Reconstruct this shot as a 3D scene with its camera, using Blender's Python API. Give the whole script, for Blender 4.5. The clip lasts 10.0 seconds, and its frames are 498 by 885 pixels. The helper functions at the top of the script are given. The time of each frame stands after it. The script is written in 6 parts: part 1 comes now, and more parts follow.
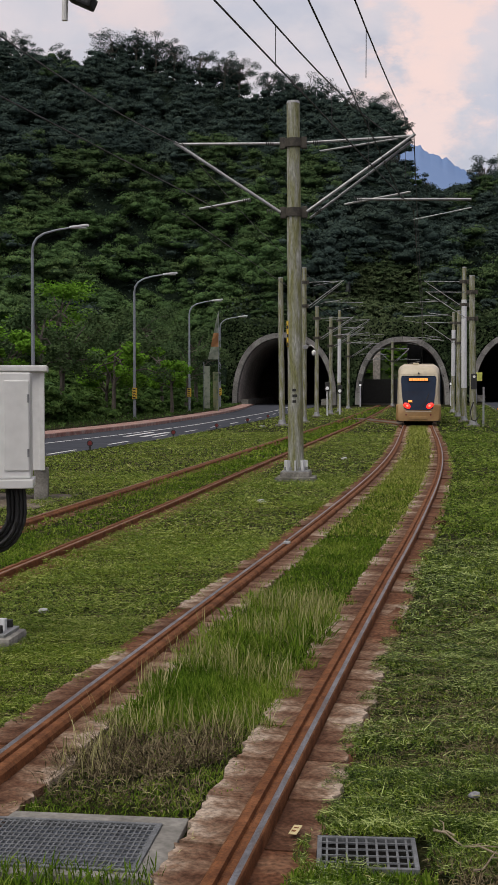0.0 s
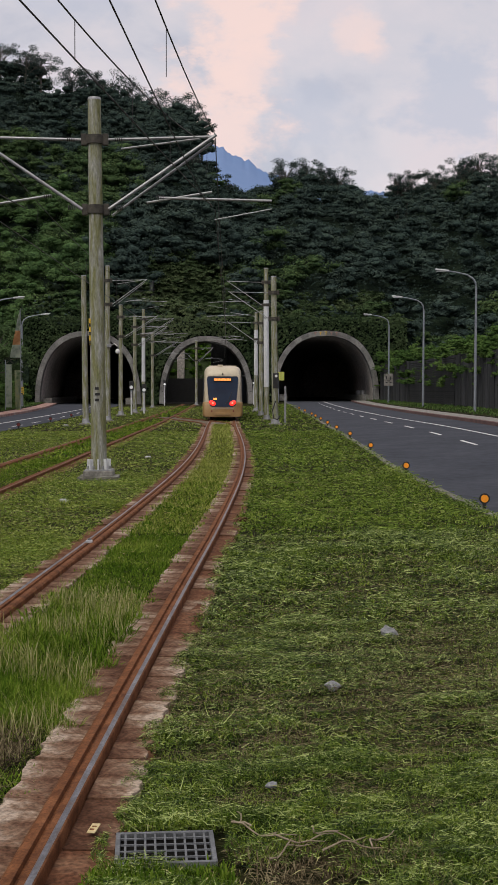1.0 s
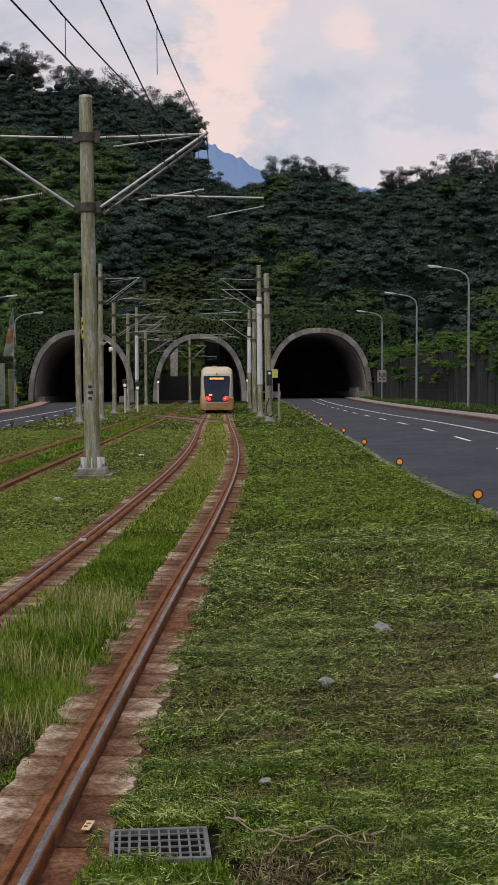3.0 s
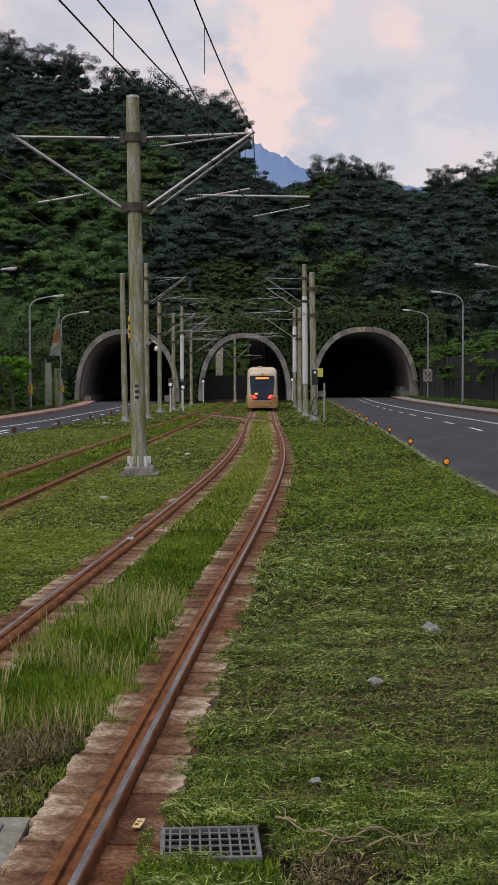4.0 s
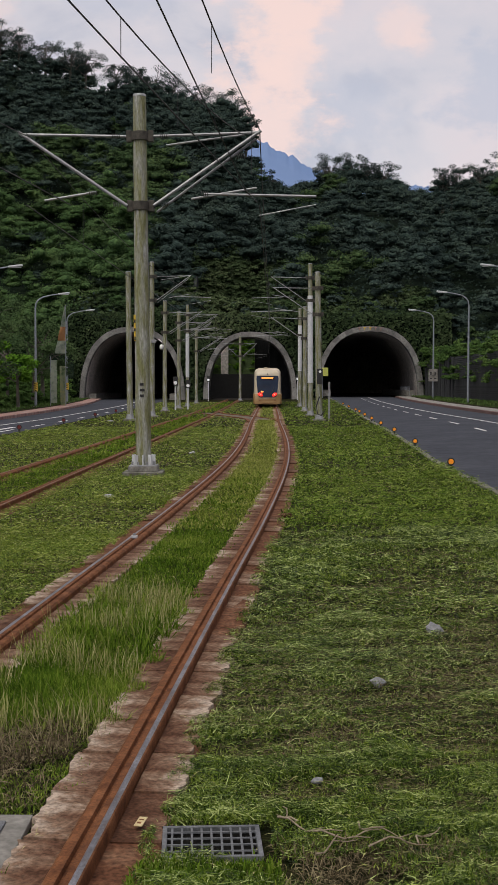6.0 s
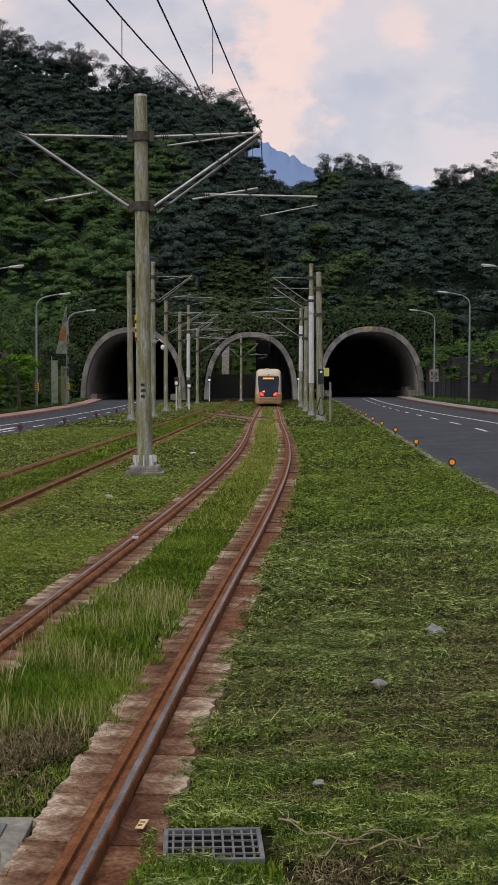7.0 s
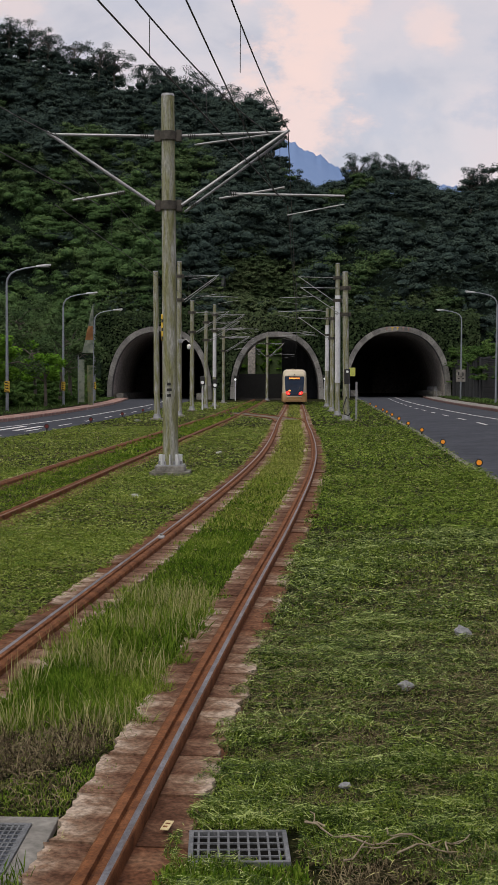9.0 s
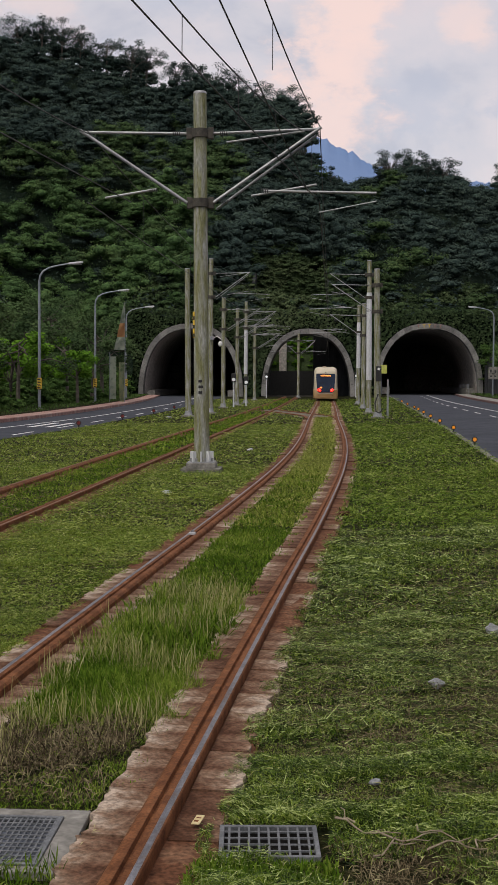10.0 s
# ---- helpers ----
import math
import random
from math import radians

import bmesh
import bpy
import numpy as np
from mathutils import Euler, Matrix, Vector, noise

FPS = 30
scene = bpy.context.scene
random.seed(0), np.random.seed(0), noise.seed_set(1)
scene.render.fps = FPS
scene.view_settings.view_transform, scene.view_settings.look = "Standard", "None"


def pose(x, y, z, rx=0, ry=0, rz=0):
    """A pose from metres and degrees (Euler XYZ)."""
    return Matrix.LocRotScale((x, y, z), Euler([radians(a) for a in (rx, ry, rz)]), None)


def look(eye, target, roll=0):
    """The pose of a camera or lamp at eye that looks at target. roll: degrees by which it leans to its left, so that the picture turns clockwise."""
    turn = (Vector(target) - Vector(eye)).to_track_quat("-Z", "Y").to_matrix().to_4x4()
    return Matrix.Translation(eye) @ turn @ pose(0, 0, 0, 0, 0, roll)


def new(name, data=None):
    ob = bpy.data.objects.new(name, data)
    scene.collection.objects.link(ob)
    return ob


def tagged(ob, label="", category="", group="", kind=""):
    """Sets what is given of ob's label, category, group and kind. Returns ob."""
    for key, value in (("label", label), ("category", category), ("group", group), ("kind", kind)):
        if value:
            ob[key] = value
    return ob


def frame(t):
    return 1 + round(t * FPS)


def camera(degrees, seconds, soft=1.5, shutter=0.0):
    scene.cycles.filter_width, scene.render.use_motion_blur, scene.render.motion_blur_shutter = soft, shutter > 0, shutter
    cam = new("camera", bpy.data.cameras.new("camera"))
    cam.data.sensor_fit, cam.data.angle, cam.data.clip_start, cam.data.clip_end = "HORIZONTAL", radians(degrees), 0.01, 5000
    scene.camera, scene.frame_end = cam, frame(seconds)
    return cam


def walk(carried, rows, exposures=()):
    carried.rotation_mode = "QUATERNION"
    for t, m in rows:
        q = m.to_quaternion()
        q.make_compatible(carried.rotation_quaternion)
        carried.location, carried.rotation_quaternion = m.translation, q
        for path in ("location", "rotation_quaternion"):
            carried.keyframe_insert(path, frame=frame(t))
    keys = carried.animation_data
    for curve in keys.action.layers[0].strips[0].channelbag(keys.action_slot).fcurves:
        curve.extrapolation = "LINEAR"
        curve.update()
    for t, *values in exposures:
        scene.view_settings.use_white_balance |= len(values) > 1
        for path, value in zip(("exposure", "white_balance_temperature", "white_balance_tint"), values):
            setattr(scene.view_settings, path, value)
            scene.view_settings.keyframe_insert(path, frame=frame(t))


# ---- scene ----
# camera: held by hand on one spot and panned; seconds, turn to the right, pitch, lean, and the small sway in metres
EYE = (0.0, 0.0, 1.88)
cam = camera(22.67, 10.0, soft=1.15)
ROWS = [
    (0.0, -7.135, -2.438, 0.044, -0.019, 0.006, 0.016),
    (0.1, -5.362, -2.451, 0.055, -0.014, 0.006, 0.013),
    (0.2, -3.674, -2.463, 0.066, -0.008, 0.006, 0.011),
    (0.3, -1.874, -2.475, 0.077, -0.003, 0.005, 0.008),
    (0.4, -0.397, -2.488, 0.089, 0.002, 0.005, 0.005),
    (0.5, 0.629, -2.500, 0.100, 0.008, 0.005, 0.003),
    (1.0, 1.853, -2.463, 0.151, 0.016, 0.004, 0.003),
    (1.5, 2.289, -2.467, 0.128, 0.020, -0.007, 0.007),
    (2.0, 2.600, -2.506, -0.055, 0.027, -0.003, 0.002),
    (3.3, 1.571, -2.599, -0.348, 0.025, -0.011, 0.002),
    (3.5, 0.640, -2.603, -0.381, 0.005, -0.006, 0.001),
    (4.0, 0.065, -2.612, -0.199, 0.000, -0.002, 0.001),
    (4.5, -0.001, -2.657, -0.005, -0.000, -0.000, -0.000),
    (5.0, -0.045, -2.679, 0.140, 0.001, -0.009, 0.004),
    (5.5, -0.111, -2.675, 0.149, 0.003, -0.012, 0.004),
    (7.0, -0.200, -2.663, 0.158, 0.001, -0.005, 0.015),
    (7.5, -0.245, -2.656, 0.117, 0.006, -0.003, 0.011),
    (8.0, -0.570, -2.631, 0.146, 0.003, -0.005, 0.010),
    (8.5, -1.136, -2.652, 0.221, -0.004, 0.033, 0.011),
    (9.0, -1.386, -2.686, 0.322, -0.006, 0.036, 0.012),
    (9.5, -2.656, -2.727, 0.305, -0.011, 0.002, 0.006),
    (10.0, -2.817, -2.829, 0.410, -0.007, 0.009, 0.014),
]
walk(cam, [(t, pose(EYE[0] + x, EYE[1] + y, EYE[2] + z, 0, 0, -yaw) @ pose(0, 0, 0, 90 + pitch, 0, 0) @ pose(0, 0, 0, 0, 0, lean)) for t, yaw, pitch, lean, x, y, z in ROWS])

# ---------------------------------------------------------------- sky and light
def make_world():
    w = bpy.data.worlds.new("evening_sky")
    scene.world = w
    w.use_nodes = True
    nt = w.node_tree
    nt.nodes.clear()
    N, L = nt.nodes.new, nt.links.new
    out = N("ShaderNodeOutputWorld")
    sky = N("ShaderNodeTexSky")
    sky.sky_type, sky.sun_disc = "NISHITA", False
    sky.sun_elevation, sky.sun_rotation = radians(58), radians(SUN_TURN)
    bg_sky = N("ShaderNodeBackground")
    bg_sky.inputs[1].default_value = 0.02
    L(sky.outputs[0], bg_sky.inputs[0])
    co = N("ShaderNodeTexCoord")
    mp = N("ShaderNodeMapping")
    mp.inputs["Scale"].default_value = (1.0, 1.0, 1.7)
    mp.inputs["Location"].default_value = CLOUD_SHIFT
    L(co.outputs["Generated"], mp.inputs[0])
    big = N("ShaderNodeTexNoise")
    big.inputs["Scale"].default_value, big.inputs["Detail"].default_value = 6.5, 6.0
    big.inputs["Roughness"].default_value, big.inputs["Distortion"].default_value = 0.52, 0.35
    L(mp.outputs[0], big.inputs[0])
    ramp = N("ShaderNodeValToRGB")
    e = ramp.color_ramp.elements
    e[0].position, e[0].color = 0.40, (0.52, 0.51, 0.57, 1)
    e[1].position, e[1].color = 0.64, (0.74, 0.64, 0.65, 1)
    m = ramp.color_ramp.elements.new(0.47)
    m.color = (0.63, 0.595, 0.63, 1)
    m = ramp.color_ramp.elements.new(0.56)
    m.color = (0.71, 0.64, 0.655, 1)
    L(big.outputs[0], ramp.inputs[0])
    col = ramp.outputs[0]
    # evening light on the cloud banks over the hill, and the grey shaded ones beside them
    for az, el, size, amount, tint in CLOUD_BANKS:
        d = N("ShaderNodeVectorMath")
        d.operation = "DISTANCE"
        L(co.outputs["Generated"], d.inputs[0])
        d.inputs[1].default_value = (math.sin(radians(az)) * math.cos(radians(el)), math.cos(radians(az)) * math.cos(radians(el)), math.sin(radians(el)))
        puff = N("ShaderNodeTexNoise")
        puff.inputs["Scale"].default_value, puff.inputs["Detail"].default_value, puff.inputs["Roughness"].default_value = 21.0, 8.0, 0.6
        L(mp.outputs[0], puff.inputs[0])
        a = N("ShaderNodeMath")
        a.operation = "MULTIPLY_ADD"
        L(d.outputs["Value"], a.inputs[0])
        a.inputs[1].default_value = -1.0 / size
        b = N("ShaderNodeMath")
        b.operation = "MULTIPLY_ADD"
        L(puff.outputs[0], b.inputs[0])
        b.inputs[1].default_value, b.inputs[2].default_value = 3.6, -1.0
        L(b.outputs[0], a.inputs[2])
        r = N("ShaderNodeMapRange")
        r.interpolation_type = "SMOOTHSTEP"
        r.inputs[1].default_value, r.inputs[2].default_value, r.inputs[4].default_value = -0.5, 0.45, amount
        L(a.outputs[0], r.inputs[0])
        mx = N("ShaderNodeMix")
        mx.data_type = "RGBA"
        L(r.outputs[0], mx.inputs["Factor"])
        L(col, mx.inputs["A"])
        mx.inputs["B"].default_value = (*tint, 1)
        col = mx.outputs["Result"]
    bg_cloud = N("ShaderNodeBackground")
    L(col, bg_cloud.inputs[0])
    bg_cloud.inputs[1].default_value = CLOUDS
    add = N("ShaderNodeAddShader")
    L(bg_sky.outputs[0], add.inputs[0])
    L(bg_cloud.outputs[0], add.inputs[1])
    L(add.outputs[0], out.inputs[0])


PINK, GREY = (0.95, 0.70, 0.62), (0.53, 0.535, 0.61)
CLOUD_BANKS = ((4.6, 12.6, 0.034, 0.6, GREY), (11.0, 13.0, 0.040, 0.75, GREY), (-6.0, 18.5, 0.05, 0.6, GREY), (3.6, 18.0, 0.03, 0.25, GREY), (1.2, 16.8, 0.040, 0.95, PINK), (1.6, 14.2, 0.032, 0.8, PINK), (0.3, 11.8, 0.045, 0.85, PINK), (6.9, 15.6, 0.018, 0.55, PINK), (7.6, 14.8, 0.014, 0.45, PINK), (-13, 18.5, 0.05, 0.4, PINK))
SUN_TURN, CLOUDS, CLOUD_SHIFT = 216.0, 0.93, (0.3, 0.0, 0.12)
make_world()
sun_data = bpy.data.lights.new("sun", "SUN")
sun_data.energy, sun_data.angle, sun_data.color = 2.0, radians(45), (1.0, 0.95, 0.80)
sun = new("sun", sun_data)
sun.matrix_world = look((-40, -55, 110), (0, 0, 0))
scene.view_settings.exposure = 0.0


# ---------------------------------------------------------------- materials
def mat(name, cols, scale=3.0, rough=0.8, metal=0.0, bump=0.0, bump_scale=None, fine=0.0, coords="Object", per_object=0.0, island=0.0,
        stretch=(1, 1, 1), detail=5.0, spec=None, see_through=0.0, emit=0.0):
    """Noise between the colours in cols, finer mottling, relief; islands or objects may vary in tone."""
    m = bpy.data.materials.new(name)
    m.use_nodes = True
    nt = m.node_tree
    N, L = nt.nodes.new, nt.links.new
    b = nt.nodes["Principled BSDF"]
    b.inputs["Roughness"].default_value, b.inputs["Metallic"].default_value = rough, metal
    if spec is not None:
        b.inputs["Specular IOR Level"].default_value = spec
    co = N("ShaderNodeTexCoord")
    mp = N("ShaderNodeMapping")
    mp.inputs["Scale"].default_value = stretch
    L(co.outputs[coords], mp.inputs[0])
    no = N("ShaderNodeTexNoise")
    no.inputs["Scale"].default_value, no.inputs["Detail"].default_value = scale, detail
    no.inputs["Roughness"].default_value = 0.6
    L(mp.outputs[0], no.inputs[0])
    ramp = N("ShaderNodeValToRGB")
    el = ramp.color_ramp.elements
    el[0].position, el[0].color = 0.3, (*cols[0], 1)
    el[1].position, el[1].color = 0.7, (*cols[-1], 1)
    for i, c in enumerate(cols[1:-1], 1):
        x = el.new(0.3 + 0.4 * i / (len(cols) - 1))
        x.color = (*c, 1)
    value = no.outputs[0]
    if island or per_object:
        src = N("ShaderNodeNewGeometry").outputs["Random Per Island"] if island else N("ShaderNodeObjectInfo").outputs["Random"]
        k = island or per_object
        ma = N("ShaderNodeMath")
        ma.operation = "MULTIPLY_ADD"
        L(src, ma.inputs[0])
        ma.inputs[1].default_value, ma.inputs[2].default_value = k, -k / 2
        ad = N("ShaderNodeMath")
        L(ma.outputs[0], ad.inputs[0])
        L(value, ad.inputs[1])
        value = ad.outputs[0]
    L(value, ramp.inputs[0])
    col = ramp.outputs[0]
    if fine:
        n2 = N("ShaderNodeTexNoise")
        n2.inputs["Scale"].default_value, n2.inputs["Detail"].default_value = scale * 9, 4
        L(mp.outputs[0], n2.inputs[0])
        r2 = N("ShaderNodeMapRange")
        r2.inputs[1].default_value, r2.inputs[2].default_value = 0.3, 0.7
        r2.inputs[3].default_value, r2.inputs[4].default_value = 1 - fine, 1 + fine
        L(n2.outputs[0], r2.inputs[0])
        mu = N("ShaderNodeMix")
        mu.data_type, mu.blend_type = "RGBA", "MULTIPLY"
        mu.inputs["Factor"].default_value = 1.0
        L(col, mu.inputs["A"])
        L(r2.outputs[0], mu.inputs["B"])
        col = mu.outputs["Result"]
    L(col, b.inputs["Base Color"])
    if bump:
        n3 = N("ShaderNodeTexNoise")
        n3.inputs["Scale"].default_value, n3.inputs["Detail"].default_value = bump_scale or scale * 5, 4
        L(mp.outputs[0], n3.inputs[0])
        bu = N("ShaderNodeBump")
        bu.inputs["Strength"].default_value, bu.inputs["Distance"].default_value = min(1.0, bump * 20), bump
        L(n3.outputs[0], bu.inputs["Height"])
        L(bu.outputs[0], b.inputs["Normal"])
    if see_through:
        tr = N("ShaderNodeBsdfTranslucent")
        L(col, tr.inputs[0])
        mx = N("ShaderNodeMixShader")
        mx.inputs[0].default_value = see_through
        L(b.outputs[0], mx.inputs[1])
        L(tr.outputs[0], mx.inputs[2])
        L(mx.outputs[0], nt.nodes["Material Output"].inputs[0])
    if emit:
        L(col, b.inputs["Emission Color"])
        b.inputs["Emission Strength"].default_value = emit
    return m


M = dict(
    # soil darkened: shade in the gaps between blades is put into its colour
    soil=mat("gap_shade_soil", [(0.004, 0.006, 0.002), (0.012, 0.015, 0.005), (0.024, 0.025, 0.009), (0.055, 0.042, 0.022)], 7.0, 0.95, bump=0.03, bump_scale=45, fine=0.6, spec=0.05, detail=8),
    blade=mat("grass_blade", [(0.098, 0.145, 0.017), (0.170, 0.232, 0.030), (0.28, 0.33, 0.070)], 0.6, 0.7, island=0.35, see_through=0.3, spec=0.04),
    tall=mat("tall_grass_blade", [(0.052, 0.105, 0.009), (0.118, 0.200, 0.017), (0.235, 0.300, 0.052)], 0.9, 0.7, island=0.4, see_through=0.3, spec=0.04),
    dry=mat("dry_cuttings", [(0.20, 0.20, 0.07), (0.31, 0.30, 0.12), (0.42, 0.39, 0.20)], 2.0, 0.8, island=0.5, see_through=0.15, spec=0.04),
    asphalt=mat("asphalt", [(0.032, 0.036, 0.047), (0.042, 0.046, 0.059), (0.055, 0.059, 0.073)], 0.5, 0.9, bump=0.004, bump_scale=90, fine=0.2, spec=0.12),
    bed_grey=mat("brownish_bed", [(0.06, 0.045, 0.03), (0.11, 0.085, 0.062), (0.17, 0.145, 0.115)], 1.5, 0.95, bump=0.02, bump_scale=18, fine=0.5),
    ballast=mat("dark_ballast", [(0.035, 0.03, 0.028), (0.075, 0.065, 0.058)], 3, 0.95, bump=0.03, bump_scale=18, fine=0.5),
    paint=mat("road_paint", [(0.55, 0.55, 0.55), (0.75, 0.75, 0.74)], 4, 0.6, fine=0.25),
    rust=mat("rusted_rail_steel", [(0.080, 0.031, 0.014), (0.140, 0.056, 0.024), (0.215, 0.092, 0.042)], 9, 0.75, bump=0.003, fine=0.3, spec=0.1),
    steel=mat("worn_rail_head", [(0.13, 0.080, 0.058), (0.13, 0.128, 0.140), (0.20, 0.20, 0.222), (0.27, 0.27, 0.295)], 11, 0.42, metal=0.55, fine=0.35, stretch=(1, 0.4, 1), detail=8),
    slab=mat("rust_stained_concrete", [(0.068, 0.031, 0.018), (0.118, 0.062, 0.039), (0.180, 0.116, 0.080), (0.35, 0.28, 0.225)], 5.0, 0.9, bump=0.012, fine=0.45, per_object=0.26, spec=0.1, stretch=(1.1, 1.1, 1), detail=10),
    slab_far=mat("rust_stained_concrete_far", [(0.10, 0.052, 0.032), (0.22, 0.138, 0.095), (0.38, 0.30, 0.235)], 1.6, 0.9, bump=0.01, fine=0.35, island=0.2, spec=0.1),
    concrete=mat("weathered_concrete", [(0.11, 0.105, 0.095), (0.19, 0.18, 0.165), (0.29, 0.28, 0.26)], 3.0, 0.9, bump=0.008, fine=0.25),
    portal=mat("portal_ring_concrete", [(0.11, 0.108, 0.105), (0.18, 0.175, 0.17), (0.25, 0.245, 0.235)], 0.6, 0.9, bump=0.01, fine=0.25, per_object=0.25),
    lining=mat("tunnel_lining", [(0.52, 0.47, 0.43), (0.72, 0.67, 0.63)], 0.35, 0.9, bump=0.01, fine=0.3),
    pole=mat("mossy_concrete_pole", [(0.120, 0.125, 0.036), (0.185, 0.187, 0.088), (0.265, 0.267, 0.225), (0.43, 0.435, 0.43)], 1.5, 0.85, bump=0.004, fine=0.35, stretch=(6, 6, 0.8)),
    polew=mat("white_pole_sleeve", [(0.48, 0.49, 0.52), (0.66, 0.67, 0.70)], 1.5, 0.6, fine=0.15, stretch=(3, 3, 0.5)),
    galv=mat("galvanised_steel", [(0.22, 0.225, 0.24), (0.36, 0.365, 0.38)], 6, 0.5, metal=0.55, fine=0.15),
    wire=mat("dark_wire", [(0.012, 0.012, 0.014), (0.03, 0.03, 0.032)], 8, 0.6),
    lamp=mat("grey_lamp_post", [(0.19, 0.21, 0.25), (0.27, 0.29, 0.33)], 3, 0.5, metal=0.2, fine=0.1),
    white=mat("white_enamel", [(0.62, 0.62, 0.63), (0.72, 0.72, 0.72)], 1.2, 0.45, fine=0.06),
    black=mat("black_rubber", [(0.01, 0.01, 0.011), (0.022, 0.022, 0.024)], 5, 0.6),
    yellow=mat("yellow_warning_paint", [(0.55, 0.36, 0.03), (0.68, 0.46, 0.05)], 5, 0.6, fine=0.15),
    # no lamp: a faint glow is added to the orange lens
    orange=mat("orange_reflector", [(0.80, 0.27, 0.015), (0.92, 0.36, 0.025)], 12, 0.3, fine=0.12, emit=0.04),
    redrefl=mat("red_reflector", [(0.10, 0.012, 0.012), (0.17, 0.02, 0.018)], 12, 0.35, fine=0.15),
    redkerb=mat("red_painted_kerb", [(0.20, 0.085, 0.07), (0.28, 0.16, 0.135), (0.36, 0.29, 0.26)], 1.5, 0.85, fine=0.25),
    # shade under the trees is put into this ground colour
    hill=mat("shade_dark_hill", [(0.004, 0.008, 0.006), (0.009, 0.015, 0.010), (0.019, 0.029, 0.018)], 0.9, 0.95, bump=0.3, bump_scale=1.6, fine=0.6, detail=8, spec=0.02),
    # blue haze is painted into this colour, with emission added
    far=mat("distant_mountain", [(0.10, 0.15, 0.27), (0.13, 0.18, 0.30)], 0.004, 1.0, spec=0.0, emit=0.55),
    bed=mat("rust_stained_bed", [(0.068, 0.027, 0.015), (0.125, 0.056, 0.031), (0.20, 0.115, 0.072)], 4, 0.95, bump=0.015, bump_scale=40, fine=0.55, spec=0.1),
    bank=mat("bright_bank", [(0.030, 0.055, 0.016), (0.060, 0.095, 0.028)], 1.5, 0.9, bump=0.1, fine=0.5),
    edging=mat("worn_edging", [(0.045, 0.055, 0.022), (0.12, 0.115, 0.095), (0.26, 0.25, 0.225)], 1.8, 0.9, bump=0.01, fine=0.35),
    redkerb2=mat("dull_red_kerb", [(0.085, 0.045, 0.042), (0.14, 0.075, 0.068)], 1.2, 0.85, fine=0.25),
    # weathered wall streaks; on the cutting walls it also paints the tunnel's darkness
    darkwall=mat("weathered_wall_tunnel_dark", [(0.008, 0.010, 0.012), (0.017, 0.019, 0.023), (0.036, 0.038, 0.044)], 0.9, 0.9, bump=0.01, fine=0.3, stretch=(1, 1, 0.25), per_object=0.25),
    iron=mat("dark_clamp_iron", [(0.035, 0.032, 0.028), (0.085, 0.075, 0.062)], 9, 0.75, metal=0.2, fine=0.3),
    rust_dull=mat("dull_rail_head", [(0.13, 0.075, 0.05), (0.21, 0.14, 0.11)], 7, 0.7, fine=0.3, spec=0.15),
    bark=mat("bark", [(0.05, 0.045, 0.04), (0.12, 0.10, 0.085)], 4, 0.9, bump=0.02),
)


def stain_towards_rail(m, reach, amount):
    """Rust washed from the rail darkens the near side of each slab."""
    nt = m.node_tree
    ramp = next(n for n in nt.nodes if n.type == "VALTORGB")
    src = ramp.inputs[0].links[0].from_socket
    co, sx, ma, ad = (nt.nodes.new("ShaderNode" + k) for k in ("TexCoord", "SeparateXYZ", "Math", "Math"))
    nt.links.new(co.outputs["Object"], sx.inputs[0])
    ma.operation = "MULTIPLY_ADD"
    ma.inputs[1].default_value, ma.inputs[2].default_value = amount / reach, -amount * 0.55
    nt.links.new(sx.outputs[0], ma.inputs[0])
    nt.links.new(ma.outputs[0], ad.inputs[0])
    nt.links.new(src, ad.inputs[1])
    nt.links.new(ad.outputs[0], ramp.inputs[0])


stain_towards_rail(M["slab"], 0.21, 0.26)


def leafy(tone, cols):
    """Leaves of one kind of tree, and crown cores with the inner shade put into their colour."""
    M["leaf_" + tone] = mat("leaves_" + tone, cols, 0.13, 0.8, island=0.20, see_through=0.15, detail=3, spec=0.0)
    M["core_" + tone] = mat("shaded_core_" + tone, [[0.6 * c for c in cols[0]], cols[0], cols[1], cols[2]], 1.6, 0.9, bump=0.25, bump_scale=3.5, fine=0.55, detail=6, spec=0.02)


# extra blue in the dark leaves paints distance haze into their colour
leafy("dark", [(0.027, 0.043, 0.040), (0.046, 0.069, 0.060), (0.073, 0.100, 0.080)])
leafy("mid", [(0.030, 0.056, 0.026), (0.062, 0.100, 0.042), (0.105, 0.152, 0.062)])
leafy("slope", [(0.040, 0.080, 0.024), (0.070, 0.125, 0.034), (0.11, 0.17, 0.05)])
leafy("bright", [(0.07, 0.16, 0.018), (0.11, 0.23, 0.026), (0.15, 0.28, 0.04)])
leafy("brow", [(0.030, 0.050, 0.024), (0.058, 0.088, 0.040), (0.105, 0.135, 0.068)])
leafy("lush", [(0.042, 0.080, 0.032), (0.076, 0.132, 0.050), (0.120, 0.182, 0.068)])


# ---------------------------------------------------------------- shape helpers
def finish(bm, name, material, smooth=False):
    me = bpy.data.meshes.new(name)
    bm.normal_update()
    bm.to_mesh(me)
    bm.free()
    for mm in (material if isinstance(material, (list, tuple)) else [material]):
        me.materials.append(mm)
    if smooth:
        me.polygons.foreach_set("use_smooth", [True] * len(me.polygons))
        me.set_sharp_from_angle(angle=0.9)
    return me


